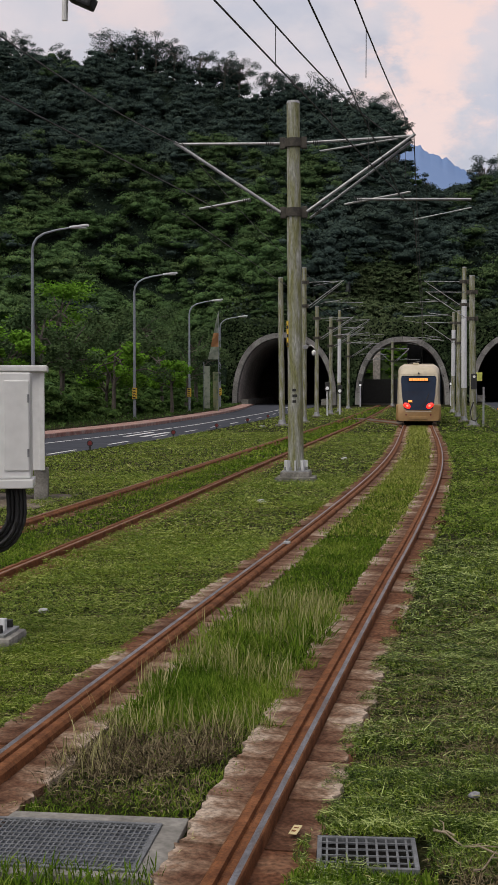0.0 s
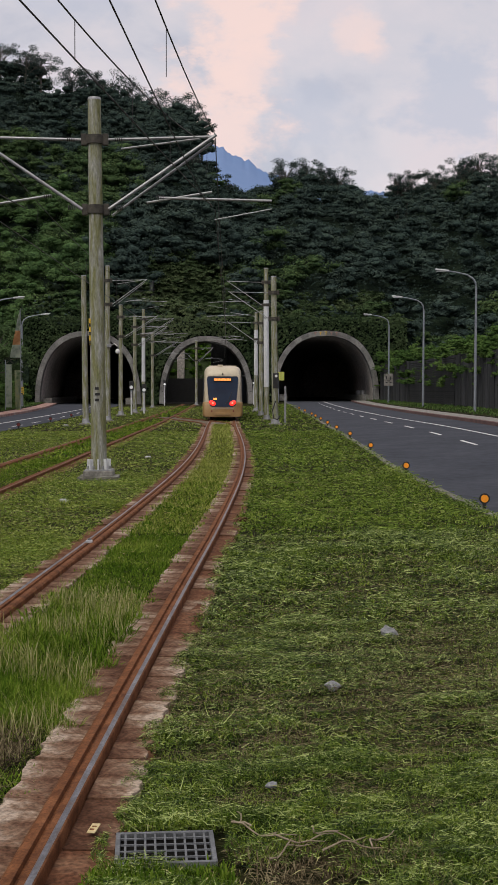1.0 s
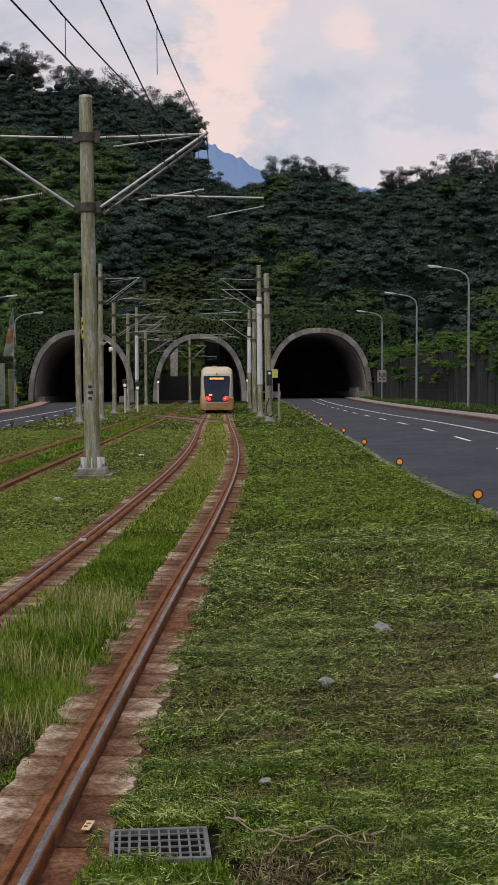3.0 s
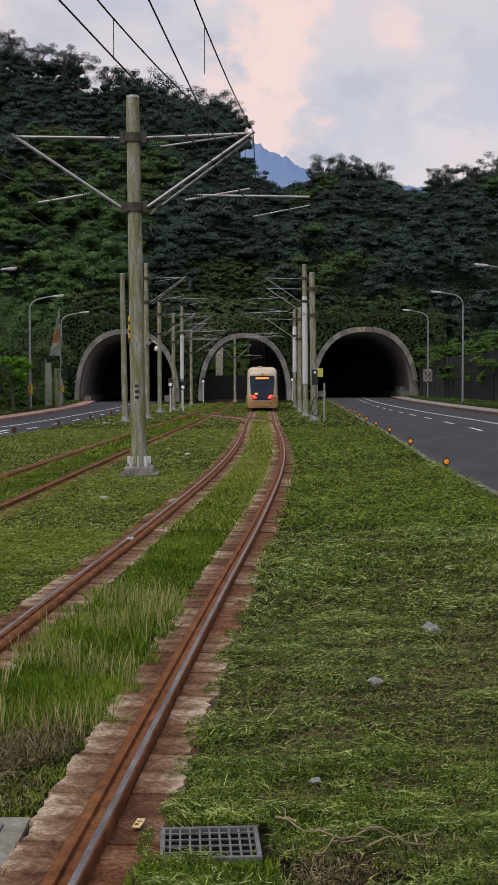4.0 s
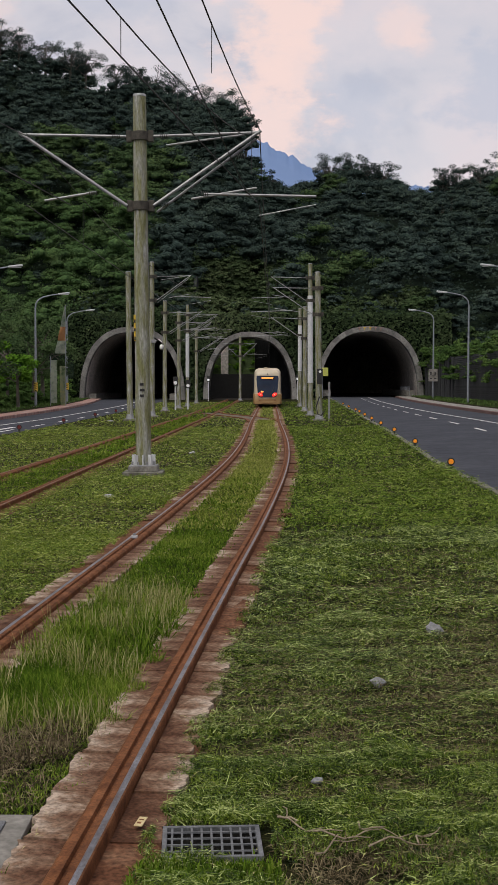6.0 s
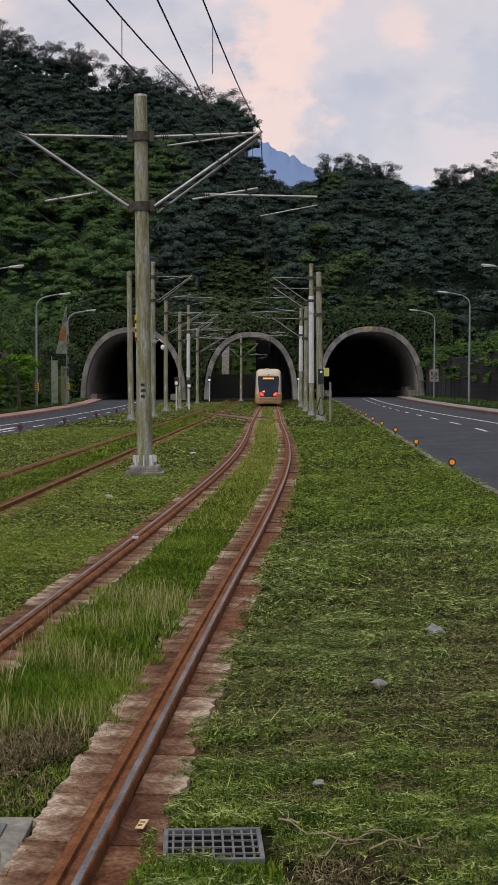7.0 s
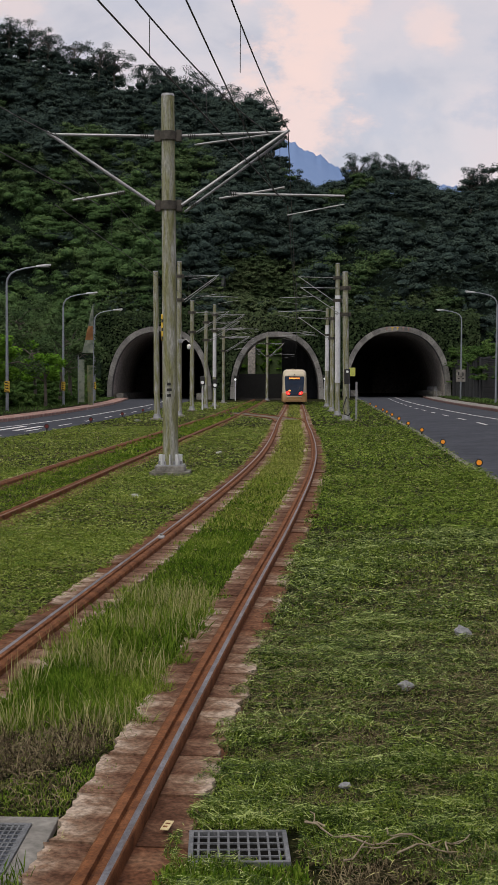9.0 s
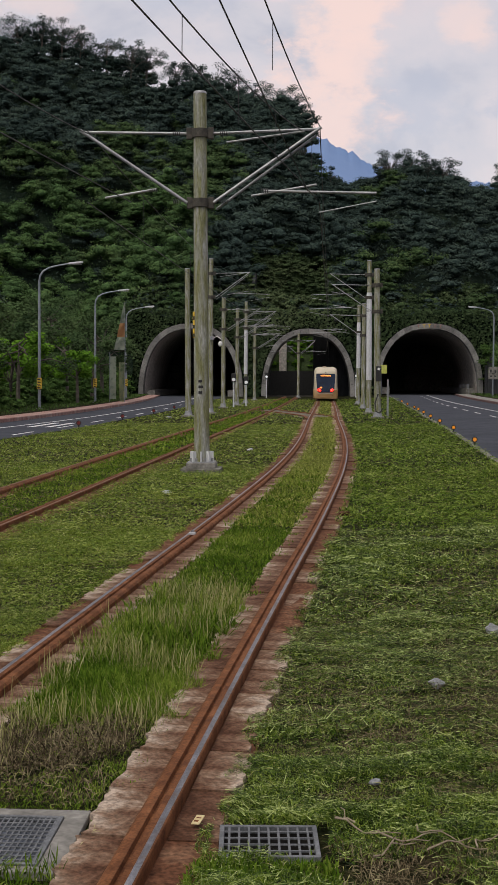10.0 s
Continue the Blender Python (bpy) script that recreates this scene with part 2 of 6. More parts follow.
def part(name, bm, material, parent=None, label="", smooth=False, at=None):
    ob = new(name, finish(bm, name, material, smooth) if isinstance(bm, bmesh.types.BMesh) else bm)
    if parent is not None:
        ob.parent = parent
    if at is not None:
        ob.matrix_basis = at
    return tagged(ob, label)


def thing(name, m, label, category, group="", kind=""):
    e = new(name)
    e.empty_display_size = 0.2
    e.matrix_basis = m
    return tagged(e, label, category, group, kind)


def box(x0, x1, y0, y1, z0, z1, bevel=0.0, bm=None):
    bm = bm or bmesh.new()
    vs = bmesh.ops.create_cube(bm, size=1.0)["verts"]
    for v in vs:
        v.co = Vector(((x0 + x1) / 2 + v.co.x * (x1 - x0), (y0 + y1) / 2 + v.co.y * (y1 - y0), (z0 + z1) / 2 + v.co.z * (z1 - z0)))
    if bevel:
        es = list({e for v in vs for e in v.link_edges})
        bmesh.ops.bevel(bm, geom=es, offset=bevel, segments=2, affect="EDGES", profile=0.6)
    return bm


def rod(p0, p1, r0, r1=None, seg=10, bm=None):
    bm = bm or bmesh.new()
    r1 = r0 if r1 is None else r1
    p0, p1 = Vector(p0), Vector(p1)
    q = (p1 - p0).to_track_quat("Z", "Y").to_matrix()
    rings = []
    for p, r in ((p0, r0), (p1, r1)):
        rings.append([bm.verts.new(p + q @ Vector((r * math.cos(2 * math.pi * i / seg), r * math.sin(2 * math.pi * i / seg), 0))) for i in range(seg)])
    for i in range(seg):
        bm.faces.new((rings[0][i], rings[0][(i + 1) % seg], rings[1][(i + 1) % seg], rings[1][i]))
    bm.faces.new(rings[0][::-1])
    bm.faces.new(rings[1])
    return bm


def tube(points, r, seg=8, bm=None):
    """A round bar along a row of points; r may be a list."""
    bm = bm or bmesh.new()
    pts = [Vector(p) for p in points]
    rings = []
    for i, p in enumerate(pts):
        d = (pts[min(i + 1, len(pts) - 1)] - pts[max(i - 1, 0)]).normalized()
        side = d.cross(Vector((0.013, 0.017, 1) if abs(d.z) < 0.95 else (0, 1, 0))).normalized()
        up = side.cross(d)
        rr = r[i] if isinstance(r, (list, tuple)) else r
        rings.append([bm.verts.new(p + rr * (math.cos(a) * side + math.sin(a) * up)) for a in [2 * math.pi * k / seg for k in range(seg)]])
    for a, b in zip(rings, rings[1:]):
        for k in range(seg):
            bm.faces.new((a[k], a[(k + 1) % seg], b[(k + 1) % seg], b[k]))
    bm.faces.new(rings[0][::-1])
    bm.faces.new(rings[-1])
    return bm


def smooth_curve(ctrl):
    """x over y, a monotone-tangent cubic through a few control points, straight beyond them."""
    ys, xs = np.array([c[0] for c in ctrl], float), np.array([c[1] for c in ctrl], float)
    tang = np.gradient(xs, ys)

    def f(y):
        y = np.asarray(y, float)
        i = np.clip(np.searchsorted(ys, y) - 1, 0, len(ys) - 2)
        h = ys[i + 1] - ys[i]
        u = np.clip((y - ys[i]) / h, 0, 1)
        v = ((2 * u**3 - 3 * u**2 + 1) * xs[i] + (u**3 - 2 * u**2 + u) * h * tang[i] + (3 * u**2 - 2 * u**3) * xs[i + 1] + (u**3 - u**2) * h * tang[i + 1])
        return v + np.where(y < ys[0], (y - ys[0]) * tang[0], 0) + np.where(y > ys[-1], (y - ys[-1]) * tang[-1], 0)
    return f


def S(t):
    t = np.clip(t, 0, 1)
    return t * t * (3 - 2 * t)


def grid_mesh(name, X, Y, Z, material, smooth=True):
    n, k = X.shape
    me = bpy.data.meshes.new(name)
    idx = np.arange(n * k).reshape(n, k)
    quads = np.stack([idx[:-1, :-1], idx[:-1, 1:], idx[1:, 1:], idx[1:, :-1]], -1).reshape(-1, 4)
    me.from_pydata(np.stack([X, Y, Z], -1).reshape(-1, 3).tolist(), [], quads.tolist())
    me.materials.append(material)
    if smooth:
        me.polygons.foreach_set("use_smooth", [True] * len(me.polygons))
        me.set_sharp_from_angle(angle=0.9)
    return me


def quads_mesh(name, V, material):
    """V: (n, 4, 3) loose quads in one mesh."""
    n = len(V)
    me = bpy.data.meshes.new(name)
    me.vertices.add(4 * n)
    me.vertices.foreach_set("co", V.reshape(-1))
    me.loops.add(4 * n)
    me.loops.foreach_set("vertex_index", np.arange(4 * n, dtype=np.int32))
    me.polygons.add(n)
    me.polygons.foreach_set("loop_start", np.arange(0, 4 * n, 4, dtype=np.int32))
    me.update(calc_edges=True)
    me.materials.append(material)
    return me


def strip(name, left, right, ys, lift, material, cols=2):
    """A ribbon of ground between two curves."""
    ys = np.asarray(ys, float)
    u = np.linspace(0, 1, cols)
    X = left(ys)[:, None] * (1 - u) + right(ys)[:, None] * u
    Y = np.repeat(ys[:, None], cols, 1)
    return grid_mesh(name, X, Y, ground_z(X, Y) + lift, material)


# ---------------------------------------------------------------- the plan
def ground_z(x, y):
    """The lie of the land: level track bed, the road beyond it rising a little towards the hill."""
    x, y = np.asarray(x, float), np.asarray(y, float)
    z = 0.30 * S((x - 3) / 6) * S((y - 12) / 48) + 0.08 * S((x + 6) / 4) * S((y - 95) / 55)
    return z


TRACK = [(-8, -2.05), (2, -1.555), (5, -1.36), (8, -1.165), (11.5, -0.93), (15.6, -0.645), (19.35, -0.41), (25.5, -0.065), (31, 0.17), (37.2, 0.345), (47, 0.50), (58.7, 0.61), (80, 0.93), (115, 1.38), (150, 1.7), (185, 1.8)]
track_1 = smooth_curve(TRACK)
track_2 = smooth_curve([(-8, -5.25), (6, -4.98), (12, -4.75), (16, -4.61), (20, -4.50), (25, -4.39), (34, -4.18), (44, -3.93), (58, -3.58), (72, -3.25), (90, -3.0), (115, -2.65), (150, -2.3), (185, -2.2)])
road_r_in = smooth_curve([(-10, 4.0), (5, 4.15), (18, 4.38), (24, 4.44), (28, 4.52), (38, 4.98), (47, 5.38), (53, 5.58), (61, 5.88), (73, 6.38), (92, 7.1), (120, 8.1), (150, 9.2), (180, 10.2)])
road_r_out = smooth_curve([(-10, 11.5), (20, 11.9), (50, 12.5), (61, 12.8), (79, 13.3), (105, 14.4), (129, 15.6), (150, 17.2), (180, 19.0)])
road_l_in = smooth_curve([(-10, -11.4), (20, -10.6), (34, -10.1), (46, -9.3), (60, -9.0), (80, -8.9), (110, -9.4), (150, -10.2), (180, -10.9)])
road_l_out = smooth_curve([(-10, -16.0), (20, -15.0), (34, -14.4), (47, -13.8), (60, -13.3), (80, -13.5), (98, -14.2), (120, -15.6), (150, -18.2), (180, -20.0)])
PORTALS = dict(left=(-14.5, 6.35, 8.8, 0.0), middle=(-0.30, 5.65, 8.25, 0.08), right=(14.1, 6.5, 8.95, 0.5))
PORTAL_Y = 150.0


# skyline bearings and slopes in degrees, placed to fit the camera's view
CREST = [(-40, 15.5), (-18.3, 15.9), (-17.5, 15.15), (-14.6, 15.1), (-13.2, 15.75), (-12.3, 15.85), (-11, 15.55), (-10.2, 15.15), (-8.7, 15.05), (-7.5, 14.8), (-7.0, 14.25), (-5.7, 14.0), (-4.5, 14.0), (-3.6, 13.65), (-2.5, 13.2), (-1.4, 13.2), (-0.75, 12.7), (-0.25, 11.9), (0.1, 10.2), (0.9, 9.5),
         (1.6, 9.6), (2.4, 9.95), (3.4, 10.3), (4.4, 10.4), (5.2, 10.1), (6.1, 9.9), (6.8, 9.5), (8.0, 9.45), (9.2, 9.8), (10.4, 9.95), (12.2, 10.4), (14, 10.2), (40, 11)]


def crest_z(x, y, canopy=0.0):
    """Height of the wooded skyline, as bearings and slopes fitted to the camera's view, less the height of the trees.
    """
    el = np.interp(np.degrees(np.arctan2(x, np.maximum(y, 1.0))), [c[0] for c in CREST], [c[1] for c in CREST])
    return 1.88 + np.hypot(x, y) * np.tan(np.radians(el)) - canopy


def hill_z(x, y):
    """Wooded slopes that close the valley on three sides, a high spur on one side and a lower ridge behind."""
    x, y = np.asarray(x, float), np.asarray(y, float)
    dl, dr, dy = np.maximum(0, -21.4 - x), np.maximum(0, x - 21.5), np.maximum(0, y - 150.0)
    d = np.hypot(np.maximum(dl * 0.75, dr), dy)
    spur = S((1.5 - x) / 6)
    z = np.minimum(d, 60) * (0.30 + 0.06 * spur + 0.05 * S((x - 6) / 22))
    z = z + np.clip(d - 50, 0, 90) * (0.30 + 0.13 * spur + 0.21 * S((-x - 8) / 60) + 0.10 * S((x - 8) / 22))
    z = z * (1 - 0.85 * S((d - 95 - 55 * spur) / 160))
    z += 8.6 * S(dy / 2.0) * S((30 - np.abs(x)) / 8) + 4.2 * S(dr / 1.0) * (1 - S(dy / 3))
    z += (0.4 + 1.0 * spur) * np.sin(x * 0.11 + 1.3) * np.sin(y * 0.083) * np.clip(d / 40, 0, 1)
    z -= 3.4 * (1 - spur) * S((d - 40) / 50) * (1 - 0.75 * S((x - 38) / 14))
    far = S((y - 165) / 60)
    # ground is held to the crest that fits the camera's view
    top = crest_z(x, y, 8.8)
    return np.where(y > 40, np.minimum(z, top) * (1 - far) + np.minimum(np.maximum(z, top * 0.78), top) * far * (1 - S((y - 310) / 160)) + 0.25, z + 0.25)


def build_ground():
    a = np.concatenate([[-4000, -1500, -500, -200, -90], np.arange(-50, 51, 2.0), [90, 200, 500, 1500, 4000]])
    b = np.concatenate([[-4000, -1000, -300, -80], np.arange(-30, 160, 2.0), [200, 300, 700, 2000, 4500]])
    X, Y = np.meshgrid(a, b)
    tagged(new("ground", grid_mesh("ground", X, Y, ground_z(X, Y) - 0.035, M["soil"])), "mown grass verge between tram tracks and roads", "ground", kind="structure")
    ys = np.arange(-20, 176, 2.0)
    for name, i, o, lab in (("road_east", road_r_in, road_r_out, "dark grey asphalt road leading into a tunnel"), ("road_west", road_l_in, road_l_out, "dark grey asphalt road bending into a tunnel")):
        tagged(new(name, strip(name, i, o, ys, 0.0, M["asphalt"], 5)), lab, "road", kind="structure")
    # hill in three sheets round the valley
    def sheet(name, xs, ys):
        X, Y = np.meshgrid(xs, ys)
        Z = hill_z(X, Y)
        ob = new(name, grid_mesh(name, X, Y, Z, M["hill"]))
        tagged(ob, "steep slope with undergrowth, tree shade painted into its colour", "hillside", kind="structure")
        return ob
    sheet("hillside_west", np.linspace(-220, -21.5, 60), np.linspace(-30, 152.0, 50))
    sheet("hillside_east", np.linspace(21.8, 220, 60), np.linspace(-30, 152.0, 50))
    rows_n = np.concatenate([[152.0, 155.0, 158.0, 161.0, 164.0, 168.0, 173.0], np.arange(177, 480, 4.0)])
    # an open cutting behind the middle arch leaves a gap in the slope
    sheet("hillside_north_west", np.linspace(-220, -7.5, 56), rows_n)
    sheet("hillside_north_east", np.linspace(2.2, 220, 58), rows_n)
    sheet("hillside_north_front", np.linspace(-7.5, 2.2, 5), np.array([152.0, 154, 156, 158.0]))
    sheet("hillside_north_back", np.linspace(-7.5, 2.2, 5), np.concatenate([[173.0], np.arange(177, 480, 4.0)]))
    # far mountain; distance haze is put into its blue colour and glow
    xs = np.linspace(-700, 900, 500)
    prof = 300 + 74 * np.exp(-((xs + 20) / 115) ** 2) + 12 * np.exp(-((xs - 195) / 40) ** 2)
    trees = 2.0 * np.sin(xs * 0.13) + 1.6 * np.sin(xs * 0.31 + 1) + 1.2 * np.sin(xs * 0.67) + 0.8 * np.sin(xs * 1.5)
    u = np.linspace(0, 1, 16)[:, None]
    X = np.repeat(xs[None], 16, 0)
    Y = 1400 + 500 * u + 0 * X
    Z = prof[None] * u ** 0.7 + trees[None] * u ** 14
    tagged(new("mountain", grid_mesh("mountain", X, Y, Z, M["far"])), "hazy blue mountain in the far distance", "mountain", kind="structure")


def arch(h, top, foot, n=40, power=2.35):
    """Points of a tunnel arch from one foot over the crown to the other: nearly half round, with upright feet."""
    out = []
    for i in range(n + 1):
        a = math.pi * i / n
        c, s = math.cos(a), math.sin(a)
        out.append((-h * math.copysign(abs(c) ** (2 / power), c), foot + (top - foot) * abs(s) ** (2 / power)))
    return out


def build_portals():
    for key, (cx, half, top, foot) in PORTALS.items():
        t = thing("tunnel_portal", pose(cx, PORTAL_Y, foot), "%s concrete tunnel portal with a ring of segments" % {"left": "arched", "middle": "arched tram", "right": "wide arched road"}[key], "tunnel portal", "tunnel portals", "structure")
        n = 22
        out, inn = arch(half, top - foot, 0, n), arch(half - 0.58, top - foot - 0.62, 0, n)
        for i in range(n):
            bm = bmesh.new()
            g = 0.012
            quad = []
            for u, (A, B) in ((g, (out, inn)), (1 - g, (out, inn))):
                for P in (A, B):
                    x = P[i][0] * (1 - u) + P[i + 1][0] * u
                    z = P[i][1] * (1 - u) + P[i + 1][1] * u
                    quad.append((x, max(z, -0.3)))
            o0, i0, o1, i1 = quad
            f = [bm.verts.new((p[0], -0.35, p[1])) for p in (o0, o1, i1, i0)]
            b = [bm.verts.new((p[0], 1.1, p[1])) for p in (o0, o1, i1, i0)]
            bm.faces.new(f)
            for k in range(4):
                bm.faces.new((f[k], b[k], b[(k + 1) % 4], f[(k + 1) % 4]))
            bmesh.ops.recalc_face_normals(bm, faces=bm.faces)
            part("ring_segment", bm, M["portal"], t)
        # lining
        length = 8.0 if key == "middle" else 90.0
        bend = {"left": -0.0012, "middle": 0, "right": 0.0012}[key]
        li = arch(half - 0.54, top - foot - 0.58, 0, 30)
        ys = np.linspace(0.2, length, 24)
        X = np.array([[p[0] + bend * y * y for p in li] for y in ys])
        Z = np.array([[p[1] for p in li] for y in ys])
        Y = np.repeat(ys[:, None], len(li), 1)
        # middle lining takes the darker concrete to paint its unlit interior
        part("lining", grid_mesh("lining", X, Y, Z, M["concrete" if key == "middle" else "lining"]), None, t)
        if key != "middle":
            part("end_wall", box(-9 + bend * 8100, 9 + bend * 8100, length, length + 0.3, -0.3, 9), M["lining"], t)
        # footway along the lining
        for s in (-1, 1):
            if key == "middle":
                continue
            x0 = s * (half - 1.0)
            part("footway", box(min(x0, x0 - s * 0.9), max(x0, x0 - s * 0.9), 0.6, 30, 0, 0.75), M["concrete"], t)
        if key == "right":
            # guard rail beside the footway
            for k in range(8):
                part("rail_post", rod((half - 1.75, -0.5 + 1.3 * k, 0.1), (half - 1.75, -0.5 + 1.3 * k, 1.25), 0.05, seg=8), M["galv"], t)
            for zz in (0.7, 1.2):
                part("hand_rail", rod((half - 1.75, -0.6, zz), (half - 1.75, 8.8, zz), 0.035, seg=8), M["galv"], t)
    # wall round the arches
    xs = np.arange(-23, 24.01, 0.25)
    low = np.full(len(xs), -0.3)
    for cx, half, top, foot in PORTALS.values():
        h = half - 0.35
        u = np.clip(np.abs(xs - cx) / h, 0, 1)
        low = np.maximum(low, np.where(u < 1, foot + (top - 0.35 - foot) * (1 - u**2.35) ** (1 / 2.35), -0.3))
    hi = np.maximum(9.9 + 0.5 * np.sin(xs * 0.5), low + 0.5)
    bm = bmesh.new()
    rows = [[bm.verts.new((x, y, z)) for x, z in zip(xs, zz)] for y, zz in ((PORTAL_Y + 0.5, low), (PORTAL_Y + 0.5, hi), (PORTAL_Y + 2.1, hi), (PORTAL_Y + 2.1, low))]
    for a, b in zip(rows, rows[1:]):
        for i in range(len(xs) - 1):
            bm.faces.new((a[i], a[i + 1], b[i + 1], b[i]))
    # the wall shares the hill's colour with the shade painted in
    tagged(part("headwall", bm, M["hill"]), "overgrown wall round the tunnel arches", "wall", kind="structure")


def sweep(curve, ys, profile, closed=False):
    """A profile of (offset, z) carried along a plan curve."""
    ys = np.asarray(ys, float)
    e = 0.05
    dx = (curve(ys + e) - curve(ys - e)) / (2 * e)
    nrm = np.hypot(dx, 1)
    nx, ny = 1 / nrm, -dx / nrm
    P = np.array(profile + (profile[:1] if closed else []))
    X = curve(ys)[:, None] + nx[:, None] * P[None, :, 0]
    Y = ys[:, None] + ny[:, None] * P[None, :, 0]
    return X, Y, ground_z(X, Y) + P[None, :, 1]


def build_track(name, curve, y1, label, worn):
    t = thing(name, pose(0, 0, 0), label, "tram track", kind="structure")
    ys = np.concatenate([np.arange(-6, 40, 0.5), np.arange(40, y1, 2.0)])
    for s in (-1, 1):
        o = s * 0.73
        web = [(o - s * 0.118, -0.02), (o - s * 0.112, 0.040), (o - s * 0.095, 0.056), (o - s * 0.055, 0.060), (o - s * 0.049, 0.040), (o - s * 0.034, 0.038), (o - s * 0.028, 0.060), (o + s * 0.000, 0.0632)]
        tail = [(o + s * 0.029, 0.0642), (o + s * 0.036, 0.060), (o + s * 0.040, 0.045), (o + s * 0.040, -0.02)]
        r = part("rail", grid_mesh("rail", *sweep(curve, ys, web), M["rust"], False), None, t)
        part("rail_foot", grid_mesh("rail_foot", *sweep(curve, ys, tail), M["rust"], False), None, t)
        head = [(o + s * 0.000, 0.0632), (o + s * 0.003, 0.065), (o + s * 0.026, 0.065), (o + s * 0.029, 0.0642)]
        part("rail_head", grid_mesh("rail_head", *sweep(curve, ys, head), M[worn], False), None, r, "worn running surface")
        part("stained_bed", grid_mesh("stained_bed", *sweep(curve, ys, [(o - 0.30, -0.03), (o - 0.27, -0.006), (o + 0.24, -0.006), (o + 0.27, -0.03)]), M["bed"]), None, t, "rust-stained bed")
    return t


def slab_mesh(name, w, d, h, rnd, edge):
    """A broken-edged slab: edge side ragged, local x from the rail outwards."""
    bm = bmesh.new()
    n = 11
    base, topv = [], []
    outline = [(0.0, -d / 2)] + [(w + rnd.uniform(-edge, edge), -d / 2 + d * k / (n - 1)) for k in range(n)] + [(0.0, d / 2)]
    for x, y in outline:
        base.append(bm.verts.new((x, y, -0.05)))
        topv.append(bm.verts.new((x - (0.008 if x > 0.01 else 0), y * 0.996, h + rnd.uniform(-0.003, 0.003))))
    bm.faces.new(topv)
    k = len(base)
    for i in range(k):
        bm.faces.new((base[i], base[(i + 1) % k], topv[(i + 1) % k], topv[i]))
    bmesh.ops.recalc_face_normals(bm, faces=bm.faces)
    return bm


def build_slabs(track, curve, y0, y_parts, y1, seed):
    rnd = random.Random(seed)
    kinds = [finish(slab_mesh("slab", rnd.choice((0.20, 0.212, 0.225)), rnd.choice((0.604, 0.601, 0.598)), 0.008 + rnd.uniform(-0.006, 0.006), rnd, 0.022), "slab", M["slab"]) for i in range(14)]
    bm = bmesh.new()
    y = y0
    while y < y1:
        for s in (-1, 1):
            for side in (-1, 1):
                yy = y + rnd.uniform(-0.03, 0.03)
                o = s * 0.73 + (0.045 if side * s > 0 else 0.118) * side
                dx = float(curve(yy + 0.1) - curve(yy - 0.1)) / 0.2
                x = float(curve(yy)) + o
                zz = float(ground_z(x, yy)) + rnd.uniform(-0.008, 0.004)
                m = pose(x, yy - dx * o, zz, 0, 0, -math.degrees(math.atan(dx)) + (180 if side < 0 else 0))
                me = rnd.choice(kinds)
                if side * s > 0 and rnd.random() < (0.6 if y > 9 else 0.35):
                    zz -= 0.03
                    m.translation.z -= 0.03
                if y < y_parts:
                    ob = new("concrete_slab", me)
                    ob.parent = track
                    ob.matrix_basis = m
                else:
                    vs = [bm.verts.new(m @ v.co) for v in me.vertices]
                    for p in me.polygons:
                        bm.faces.new([vs[i] for i in p.vertices])
        y += 0.6
    if len(bm.verts):
        tagged(part("concrete_slabs", bm, M["slab_far"], track), kind="stuff")


def build_cutting():
    """The open cutting behind the middle arch: side walls, a grassy bank, a dark screen wall, and the next tunnel mouth."""
    t = thing("cutting", pose(0, 0, 0), "open cutting with concrete walls behind the tram tunnel", "cutting", kind="structure")
    # side and return walls near black: tunnel darkness put into their colour
    for a, b in ((-7.9, -7.5), (2.2, 2.6)):
        bm = box(a, b, 158, 173.2, -0.3, 12.6)
        for v in bm.verts:
            if v.co.z > 5:
                v.co.z = float(hill_z(a, v.co.y)) + 0.15
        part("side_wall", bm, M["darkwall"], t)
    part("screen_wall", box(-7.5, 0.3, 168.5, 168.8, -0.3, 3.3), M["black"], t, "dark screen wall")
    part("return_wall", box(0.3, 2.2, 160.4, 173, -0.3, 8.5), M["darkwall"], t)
    # added blockers that close the gap under the slope, darkness painted in
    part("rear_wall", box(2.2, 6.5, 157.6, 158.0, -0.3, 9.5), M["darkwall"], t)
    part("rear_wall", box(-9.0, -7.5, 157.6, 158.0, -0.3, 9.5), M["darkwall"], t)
    # the light lining colour stands in for daylight on this jamb
    part("tunnel_jamb", box(-4.3, -3.3, 168.9, 169.6, -0.3, 7.2, 0.05), M["lining"], t, "concrete jamb, daylight put into its pale colour")
    X, Y = np.meshgrid(np.linspace(-7.5, 2.2, 9), np.linspace(169.2, 173, 8))
    part("bank", grid_mesh("bank", X, Y, 2.4 + (Y - 169.2) / 3.8 * (hill_z(X, 173.0 + 0 * X) - 2.3) + 0.25 * np.sin(X * 2) * (173 - Y) / 3.8, M["bank"]), None, t, "bright grassy bank")
    X, Y = np.meshgrid(np.linspace(-7.5, 2.2, 4), np.linspace(150, 172, 12))
    part("track_bed", grid_mesh("track_bed", X, Y, 0 * X + 0.05, M["ballast"]), None, t)


build_ground()
build_portals()
build_cutting()
TRACK_1 = build_track("tram_track_east", track_1, 150, "rusty grooved tram rails in stained concrete", "steel")
TRACK_2 = build_track("tram_track_west", track_2, 150, "rusty grooved tram rails sunk in grass", "rust_dull")
build_slabs(TRACK_1, track_1, 3.0, 46.0, 96.0, 3)


